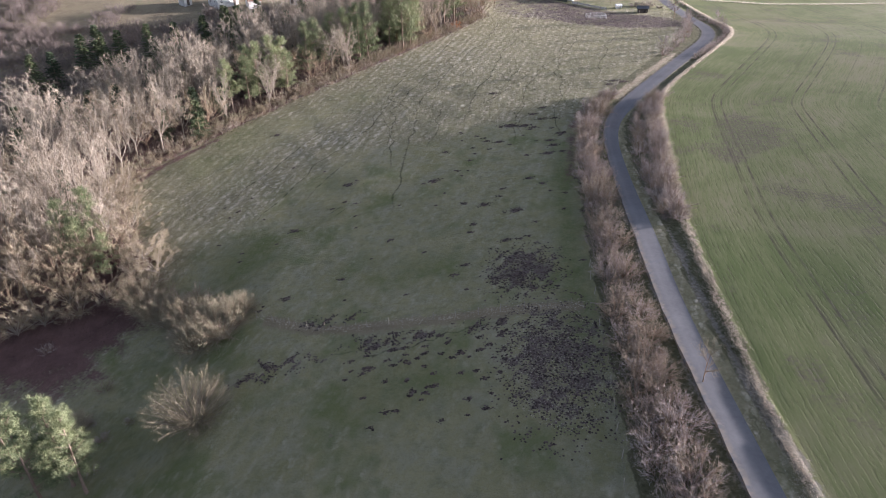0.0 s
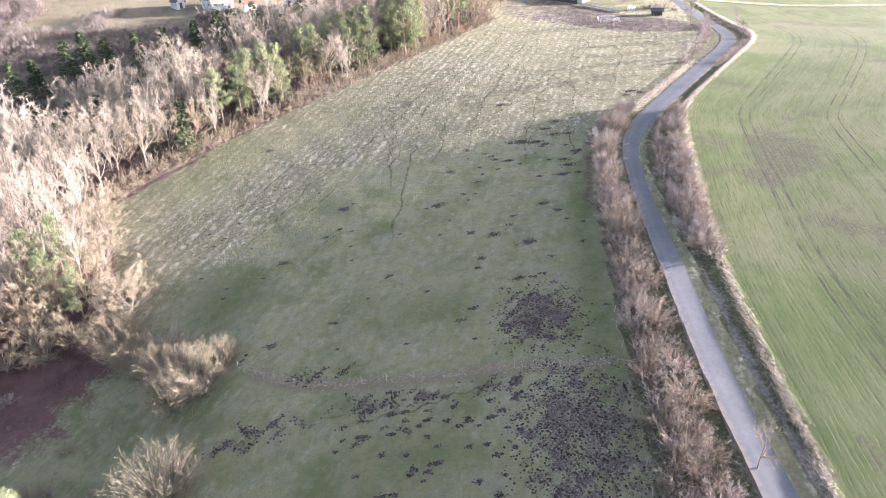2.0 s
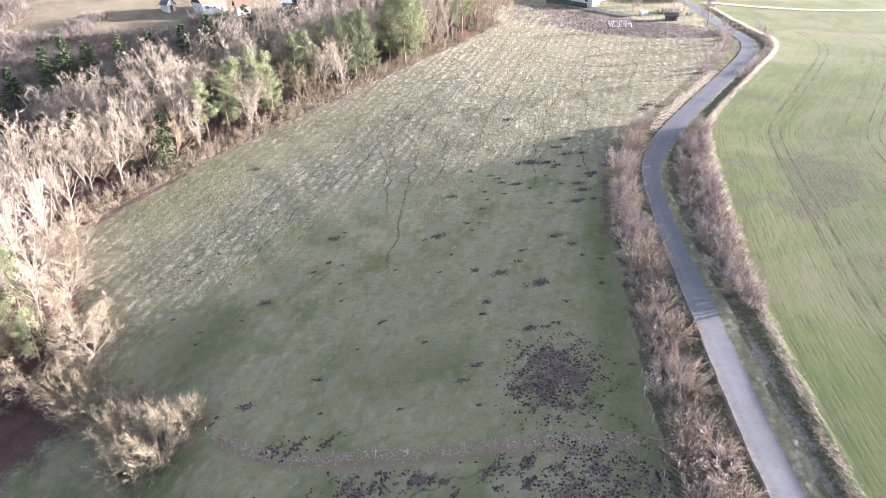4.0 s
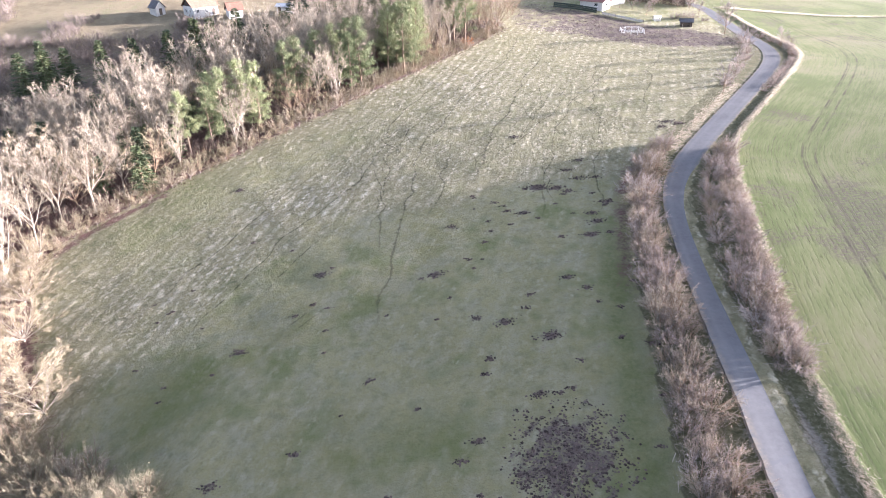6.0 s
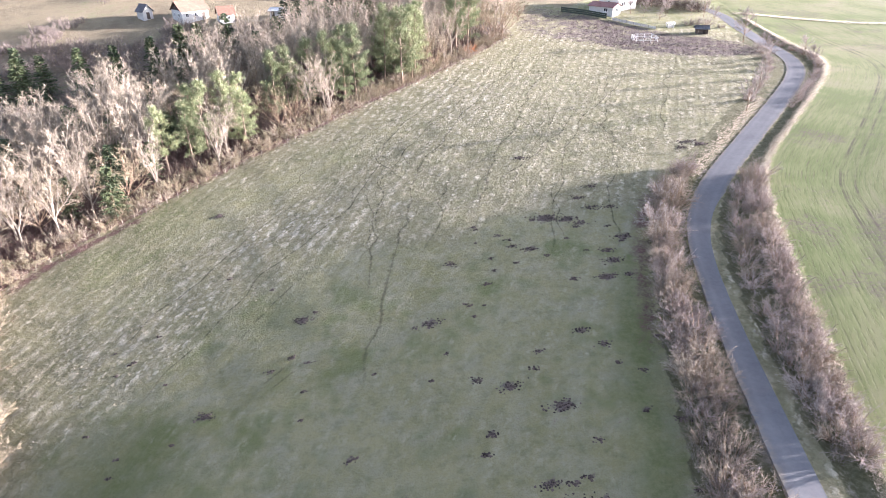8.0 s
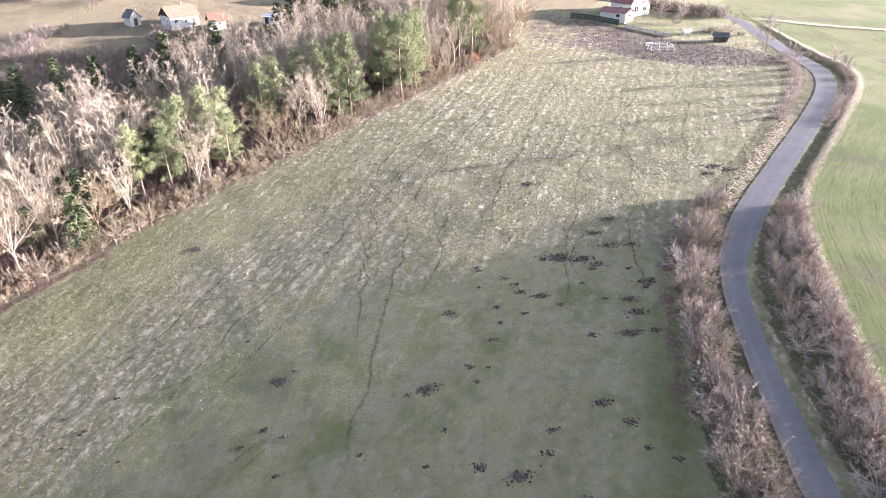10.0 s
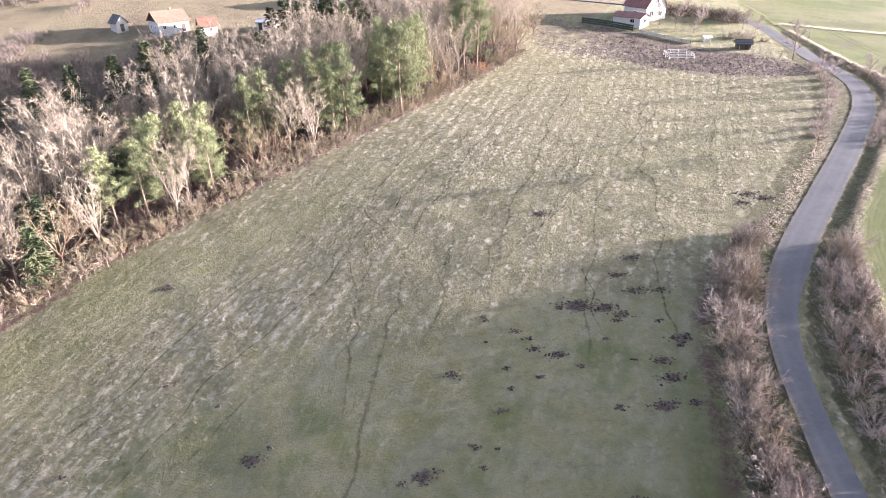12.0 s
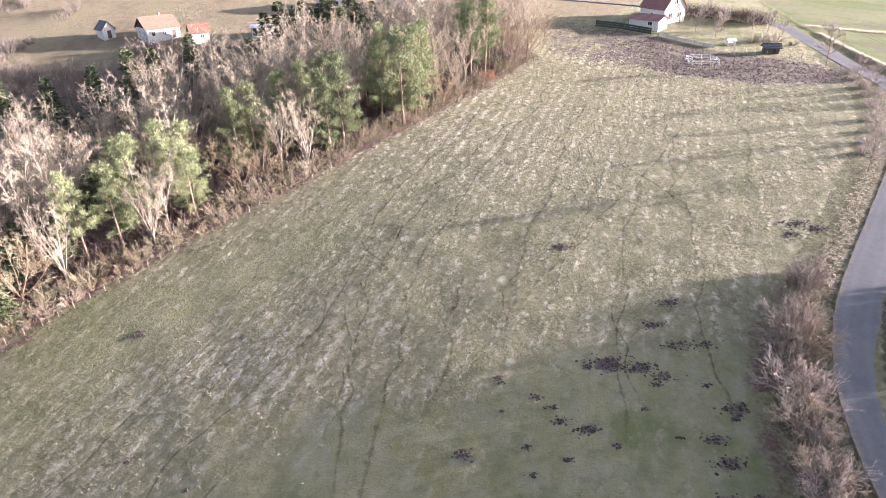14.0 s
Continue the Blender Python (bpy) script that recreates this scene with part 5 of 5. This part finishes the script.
for x, y, size in ((60.0, 170.9, 0.8), (62.6, 175.2, 0.8), (65.9, 180.7, 0.75), (69.1, 186.3, 0.8), (73.5, 194.0, 0.85), (76.2, 200.4, 0.85), (78.2, 206.2, 0.85), (80.0, 211.9, 0.8), (80.8, 216.5, 0.8), (88.8, 204.2, 0.85), (89.1, 209.0, 0.9), (88.4, 213.6, 0.8), (88.0, 219.0, 0.8), (86.7, 197.3, 0.7), (88.5, 225.1, 0.5)):
    plant(SHRUB_PINK, x, y, prng, size, "leafless pinkish shrub at the bend of the lane")
for x, y, size in ((64.5, 177.5, 0.9), (70.5, 187, 0.85), (76, 199.5, 1.0), (79.5, 210, 0.9), (87.6, 206, 0.9), (86, 198, 0.8)):
    plant(TREE_FRUIT, x, y, prng, size, "small bare tree at the bend of the lane")
for x, y in dense(FIELD, 2.4):
    if 163 < y < 207:
        plant(SHRUB_PINK, x - 1.9 * 0.8 + prng.uniform(-0.4, 0.4), y + 1.9 * 0.55 + prng.uniform(-0.4, 0.4), prng, prng.uniform(0.45, 0.72), "leafless pinkish shrub between lane and field")
for x, y, size in ((27.9, 50.4, 0.85),):
    plant(TREE_LANE, x - 1.4, y, prng, size)
plant(TREE_FRUIT, 57.0, 164.6, prng, 1.05, "bare spreading tree on the meadow's roadside corner")
for x, y, size in ((60.4, 253.6, 0.9), (67.1, 253.8, 0.8), (57.0, 257.1, 1.0)):
    plant(TREE_FRUIT, x, y, prng, size)
for x, y, size in ((70.9, 242.9, 1.0), (76.4, 242.7, 1.1), (74.1, 244.4, 0.9), (79.3, 239.3, 0.7)):
    plant(SHRUB_PINK, x, y, prng, size, "pale bare bush in the garden")
for x, y, size in ((63.5, 247.5, 0.7), (69.0, 258.0, 0.9), (75.5, 255.0, 0.8), (79.0, 253.5, 0.9), (64.8, 262.0, 1.0), (80.5, 248.5, 0.7)):
    plant(TREE_FRUIT, x, y, prng, size)
plant(TREE_FRUIT, 79.3, 222.9, prng, 1.45, "tall bare tree at the garden's corner beside the lane")
for x, y in ((-41, 238), (-38, 241), (-35, 239), (-32, 243), (-29, 241), (-26, 245), (-23, 243), (-36, 246), (-30, 248), (-20, 247)):
    plant(SPRUCES, x, y, prng, prng.uniform(0.7, 0.95), "dark green spruce in front of the far houses")
for x, y, size in ((-87, 194, 0.95), (-80, 197, 0.9), (-78, 193, 0.8), (-72, 200, 0.95), (-66, 203, 1.1), (-63, 207, 1.0), (-65, 211, 0.9), (-60, 219, 0.9), (-46, 229, 1.0), (-43, 231, 1.15), (-40, 227, 1.1), (-37, 230, 1.2), (-34, 228, 1.1), (-31, 232, 1.2), (-28, 229, 1.1), (-26, 233, 1.15), (-22, 234, 1.0), (-112, 175, 0.9), (-108, 178, 0.85), (-103, 186, 1.0), (-99, 189, 0.95), (-104, 197, 0.9), (-95, 192, 0.9)):
    plant(SPRUCES, x, y, prng, size, "dark green bushy spruce at the back of the wood")
# dark hedge behind the garden and thickets on the far slope
far = [(x + prng.uniform(-1.6, 1.6), y + prng.uniform(-1.6, 1.6), prng.uniform(2.6, 4.0)) for x, y in dense([(60, 271.5), (68, 268.5), (75, 265), (81, 260.5)], 0.28)]
thicket("garden_hedge", far, TWIG_DARK, "dense dark brown bare hedge behind the garden", 6)
for x, y in dense([(19.8, 247.7), (11.7, 263.3), (3.9, 277.8)], 5.0):
    plant(TREE_BROWN, x + prng.uniform(-2, 2), y, prng, prng.uniform(0.6, 0.8))
far = []
for _ in range(30000):
    x, y = frng.uniform(-175, -14), frng.uniform(140, 285)
    if len(far) >= 1700:
        break
    o = float(offset(x, y, WOOD_D))
    patch = math.sin(0.16 * x + 1.3 * math.sin(0.11 * y)) + math.sin(0.19 * y + 1.7 * math.sin(0.09 * x))
    open_land = y > 240 - 0.1 * (x + 60) or (x < -84 and y > 226 and x > -140)
    if o > -29 or (open_land and (x > -112 or patch < 0.4)) or (not open_land and patch < -1.3):
        continue
    far.append((x, y, frng.uniform(1.8, 3.6)))
thicket("slope_scrub", far, TWIG_FAR, "grey-brown bare scrub on the slope beyond the wood", 7, 0.055)


# ---- fences ----
def post_mesh(tall, r, mat):
    s = Shape()
    s.path([Vector((0, 0, -0.4)), Vector((0, 0, tall * 0.6)), Vector((0.01, 0, tall - 0.03)), Vector((0.01, 0, tall))], [r, r * 0.97, r * 0.93, r * 0.6], 7, True)
    return s.mesh("post", mat)


def wire_fence(line, step, tall, wires, label, seed, lean=4.0):
    rng = random.Random(seed)
    q = dense(line, step)
    ob = tagged(new("wire_fence"), label, "fence")
    ob.location = (q[0][0], q[0][1], spot(*q[0]))
    base = Vector(ob.location)
    me = post_mesh(tall, 0.045, POST_WOOD)
    tops = []
    for x, y in q:
        p = Vector((x + rng.uniform(-0.1, 0.1), y + rng.uniform(-0.1, 0.1), spot(x, y))) - base
        part("post", me, ob, m=pose(*p, rng.uniform(-lean, lean), rng.uniform(-lean, lean), rng.uniform(0, 360)))
        tops.append(p)
    for k in range(wires):
        z = tall * (0.35 + 0.6 * k / max(1, wires - 1))
        s = Shape()
        s.path([p + Vector((0, 0, z)) for p in tops], [0.005] * len(tops), 3)
        part("wire", s.mesh("wire", WIRE), ob)
    return ob


wire_fence(CROSS, 2.9, 1.15, 3, "low wire fence on weathered wooden posts across the meadow", 1)
wire_fence([p for p in WOOD if p[1] > 120], 2.0, 1.0, 3, "wire fence on pale wooden posts along the wood", 2)
wire_fence([(14.5, 30.0), (17.2, 47.6), (18.7, 62.6), (20.1, 75.6)], 3.2, 1.1, 2, "old wire fence on leaning posts at the hedge", 3, 8)

# fallen branches at the end of the cross fence
fr = random.Random(8)
for i in range(4):
    s = Shape()
    a = Vector((18.4 + 0.5 * i, 66.3 - 0.25 * i, 0))
    pts = bent(fr, Vector((0, 0, 0.12)), Vector((1, fr.uniform(-0.25, 0.25), 0.03)), fr.uniform(2.0, 3.4), 4, 0.12, 0.0)
    s.path(pts, [0.07, 0.06, 0.05, 0.035, 0.015], 5)
    for _ in range(5):
        p, d = along(pts, fr.uniform(0.3, 0.95))
        s.path(bent(fr, p, around(fr, d, 0.8), 0.7, 2, 0.15, 0.1), [0.025, 0.018, 0.006], 3)
    tagged(part("fallen_branch", s.mesh("fallen_branch", BARK_PALE), m=stand(a.x, a.y)), "pale fallen branch lying at the end of the fence", "branch")


# ---- houses ----
def gabled(name, x, y, turn, long, wide, wall_h, rise, walls, roof, label, openings=(), chimney=True, gable_mat=None, tile_rows=9):
    """A house with gables at both ends of its length: wall, two roof slopes with courses, windows and doors."""
    ob = tagged(new(name), label, "house", "cottages on the far slope" if name == "cottage" else "")
    ob.matrix_basis = pose(x, y, spot(x, y) - 0.1, 0, 0, turn)
    a, b = long / 2, wide / 2
    s = Shape()
    s.v = [Vector(p) for p in ((-a, -b, -1), (a, -b, -1), (a, b, -1), (-a, b, -1), (-a, -b, wall_h), (a, -b, wall_h), (a, b, wall_h), (-a, b, wall_h))]
    s.f = [(0, 1, 5, 4), (1, 2, 6, 5), (2, 3, 7, 6), (3, 0, 4, 7), (4, 5, 6, 7)]
    wall = part("wall", s.mesh("wall", walls), ob)
    for e in (-1, 1):
        s = Shape()
        s.poly([(e * a, -b, wall_h), (e * a, b, wall_h), (e * a, 0, wall_h + rise)])
        s.poly([(e * (a - 0.25), b, wall_h), (e * (a - 0.25), -b, wall_h), (e * (a - 0.25), 0, wall_h + rise)])
        part("gable", s.mesh("gable", gable_mat or walls), ob)
    over = 0.45
    slope = math.hypot(b, rise)
    dz, dy = rise / b * over, over
    for sd in (-1, 1):
        s = Shape()

        def at_slope(t, lift):
            return sd * (b + dy) * (1 - t), wall_h - dz + (rise + dz) * t + lift
        profile = [at_slope(0, 0.02)]
        for k in range(tile_rows):
            profile += [at_slope(k / tile_rows, 0.17), at_slope((k + 1) / tile_rows, 0.09)]
        profile.append(at_slope(1, 0.02))
        m = len(profile)
        s.v = [Vector((e * (a + over), py, pz)) for e in (-1, 1) for py, pz in profile]
        s.f = [(k, (k + 1) % m, m + (k + 1) % m, m + k) for k in range(m)] + [tuple(range(m)), tuple(range(2 * m - 1, m - 1, -1))]
        r = part("roof_slope", s.mesh("roof_slope", roof), ob)
        if sd == 1 and chimney:
            s = Shape()
            s.box((a * 0.2, 0.1, wall_h + rise * 0.6), (a * 0.2 + 0.6, 0.7, wall_h + rise + 0.8))
            s.box((a * 0.2 - 0.06, 0.04, wall_h + rise + 0.8), (a * 0.2 + 0.66, 0.76, wall_h + rise + 0.9))
            part("chimney", s.mesh("chimney", TILE_RED), r)
    s = Shape()
    s.path([Vector((-a - over, 0, wall_h + rise + 0.12)), Vector((a + over, 0, wall_h + rise + 0.12))], [0.12, 0.12], 6, True)
    part("ridge", s.mesh("ridge", roof), ob)
    for kind, side, at, z0, w, h in openings:
        # side: 0 and 1 the long walls (-y, +y), 2 and 3 the gables (-x, +x)
        m = (pose(at, -b, z0), pose(at, b, z0, 0, 0, 180), pose(-a, at, z0, 0, 0, -90), pose(a, at, z0, 0, 0, 90))[side]
        s = Shape()
        for lo, hi in (((-w / 2, -0.07, 0), (-w / 2 + 0.09, 0.05, h)), ((w / 2 - 0.09, -0.07, 0), (w / 2, 0.05, h)), ((-w / 2, -0.07, h - 0.09), (w / 2, 0.05, h)), ((-w / 2, -0.07, 0), (w / 2, 0.05, 0.09)), ((-0.035, -0.06, 0), (0.035, 0.05, h))):
            if kind == "window" or lo[0] != -0.035:
                s.box(lo, hi)
        fr_ = part(kind, s.mesh(kind, WHITE_PAINT if kind == "window" else BOARD_DARK), ob, m=m)
        s = Shape()
        s.box((-w / 2 + 0.09, -0.03, 0.09), (w / 2 - 0.09, 0.03, h - 0.09))
        part("pane" if kind == "window" else "leaf", s.mesh("pane", GLASS if kind == "window" else BOARD_DARK), fr_)
    return ob


WIN = "window"
# white cottages on the far slope beyond the wood
gabled("cottage", -80.3, 247.9, 45, 8.4, 7.2, 2.8, 2.4, PLASTER, TILE_ORANGE, "white plastered cottage with an orange tiled roof", ((WIN, 0, -2.6, 0.9, 1.0, 1.1), (WIN, 0, 0.2, 0.9, 1.0, 1.1), ("door", 0, 2.6, 0.0, 1.0, 2.0), (WIN, 2, -1.5, 0.9, 1.0, 1.1), (WIN, 2, 1.5, 0.9, 1.0, 1.1)), gable_mat=BOARD_DARK)
gabled("cottage", -68.7, 245.6, 30, 4.4, 4.2, 2.5, 1.8, PLASTER, TILE_ORANGE, "small white cottage with a dark gable and an orange roof", ((WIN, 0, 0.5, 0.9, 0.9, 1.0), (WIN, 2, 0, 0.9, 0.9, 1.0)), False, gable_mat=BOARD_DARK)
gabled("shed", -94.4, 247.8, -38, 3.9, 3.1, 2.5, 1.6, PLASTER_GREY, SLATE, "narrow grey shed with a dark pitched roof", (("door", 3, 0, 0.0, 1.0, 2.0),), False)
gabled("outbuilding", -53.1, 249.4, -5, 4.8, 3.8, 2.2, 0.6, PLASTER_GREY, METAL_GREY, "pale outbuilding with a low metal roof", ((WIN, 0, 1.2, 1.0, 0.9, 0.9), ("door", 0, -1.4, 0, 1.0, 2.0)), False, tile_rows=3)
gabled("house", -37.3, 273.4, 6, 12, 8, 2.8, 2.0, PLASTER, TILE_RED, "low white house with a dark red roof behind the spruces", ((WIN, 0, -3, 1, 1.1, 1.2), (WIN, 0, 0, 1, 1.1, 1.2), (WIN, 0, 3, 1, 1.1, 1.2)))
gabled("house", -18.5, 274.2, -8, 11, 8, 3.0, 3.0, PLASTER_GREY, TILE_RED, "grey house with a dark red roof among the trees", ((WIN, 0, -3, 1, 1.1, 1.2), (WIN, 0, 2, 1, 1.1, 1.2)))
# the house at the end of the meadow
gabled("house", 54.7, 265.9, 120, 9.0, 7.6, 3.6, 5.0, PLASTER, TILE_RED, "white two-storey house with a steep dark red roof", ((WIN, 2, -1.7, 1.0, 1.5, 1.3), (WIN, 2, 1.7, 1.0, 1.5, 1.3), (WIN, 2, 0, 4.3, 1.3, 1.4), (WIN, 1, 0, 1.0, 1.2, 1.2)), tile_rows=11)
gabled("annexe", 48.8, 257.2, -42, 8.5, 5.0, 2.4, 0.9, PLASTER, TILE_RED, "low white annexe with a shallow red roof beside the house", ((WIN, 0, 1.8, 0.9, 1.4, 1.1), (WIN, 3, 0, 0.9, 1.4, 1.1)), False, tile_rows=5)
gabled("garden_shed", 71.6, 233.4, -12, 3.3, 2.2, 1.5, 0.6, BOARD_DARK, SLATE, "small dark wooden garden shed with a grey roof", (("door", 0, 0.6, 0, 0.8, 1.4),), False, tile_rows=3)


def board_fence(line, tall, mat, label, step=2.5):
    q = dense(line, step)
    ob = tagged(new("board_fence"), label, "fence")
    base = Vector((*q[0], spot(*q[0])))
    ob.location = base
    me = post_mesh(tall + 0.1, 0.06, BOARD_DARK)
    for i, (x, y) in enumerate(q):
        p = Vector((x, y, spot(x, y))) - base
        part("post", me, ob, m=pose(*p))
        if i + 1 < len(q):
            x2, y2 = q[i + 1]
            p2 = Vector((x2, y2, spot(x2, y2))) - base
            d = p2 - p
            l = math.hypot(d.x, d.y)
            for k in range(3):
                s = Shape()
                z0, z1 = tall * (0.08 + 0.31 * k), tall * (0.36 + 0.31 * k)
                o = Vector((-d.y, d.x, 0)) / l * 0.03
                s.v = [p + o + Vector((0, 0, z0)), p2 + o + Vector((0, 0, z0)), p2 + o + Vector((0, 0, z1)), p + o + Vector((0, 0, z1)), p - o + Vector((0, 0, z0)), p2 - o + Vector((0, 0, z0)), p2 - o + Vector((0, 0, z1)), p - o + Vector((0, 0, z1))]
                s.f = [(0, 1, 2, 3), (5, 4, 7, 6), (4, 0, 3, 7), (1, 5, 6, 2), (3, 2, 6, 7), (4, 5, 1, 0)]
                part("board", s.mesh("board", mat), ob)
    return ob


board_fence([(35.1, 257.8), (42.9, 253.7), (49.3, 249.1)], 1.7, BOARD_GREEN, "green board fence beside the house")
board_fence([(49.5, 248.6), (56.1, 241.6), (61.7, 236.2)], 0.8, CONCRETE, "low pale concrete panel fence of the garden")
wire_fence([(61.7, 236.2), (69.4, 231.2), (78.7, 225.0)], 2.4, 1.3, 3, "garden wire fence on wooden posts", 5)

# white pen of rails in the ploughed strip
pen = tagged(new("livestock_pen"), "white railed pen standing on dark turned soil", "pen")
pen.matrix_basis = pose(53.7, 226.3, spot(53.7, 226.3), 0, 0, 4)
me = post_mesh(1.2, 0.06, WHITE_PAINT)
corners = [(-3.0, -2.0), (-1.0, -2.1), (1.0, -2.1), (3.0, -2.0), (3.2, 0.2), (2.6, 2.0), (0.6, 2.2), (-1.4, 2.2), (-3.1, 1.8), (-3.3, -0.2)]
drop = [spot(53.7 + a, 226.3 + b) - spot(53.7, 226.3) for a, b in corners]
for (a, b), z in zip(corners, drop):
    part("post", me, pen, m=pose(a, b, z))
for i in range(len(corners)):
    (a, b), (c, d) = corners[i], corners[(i + 1) % len(corners)]
    for h in (0.45, 0.8, 1.12):
        s = Shape()
        s.path([Vector((a, b, drop[i] + h)), Vector((c, d, drop[(i + 1) % len(corners)] + h))], [0.035, 0.035], 4, True)
        part("rail", s.mesh("rail", WHITE_PAINT), pen)

# white covered well in the garden
well = tagged(new("garden_well"), "small white covered well on the lawn", "well")
well.matrix_basis = stand(64.8, 240.5, turn=10)
s = Shape()
for a in (-0.9, 0.9):
    for b in (-0.6, 0.6):
        s.box((a - 0.08, b - 0.08, -0.2), (a + 0.08, b + 0.08, 1.1))
part("legs", s.mesh("legs", WHITE_PAINT), well)
s = Shape()
s.box((-0.75, -0.5, -0.2), (0.75, 0.5, 0.55))
part("wall", s.mesh("wall", PLASTER), well)
s = Shape()
for sd in (-1, 1):
    s.poly([(-1.2, sd * 0.95, 1.02), (1.2, sd * 0.95, 1.02), (1.2, 0, 1.5), (-1.2, 0, 1.5)])
    s.poly([(-1.2, sd * 0.95, 0.94), (1.2, sd * 0.95, 0.94), (1.2, 0, 1.42), (-1.2, 0, 1.42)])
    s.poly([(-1.2, sd * 0.95, 0.94), (1.2, sd * 0.95, 0.94), (1.2, sd * 0.95, 1.02), (-1.2, sd * 0.95, 1.02)])
part("roof", s.mesh("roof", WHITE_PAINT), well)
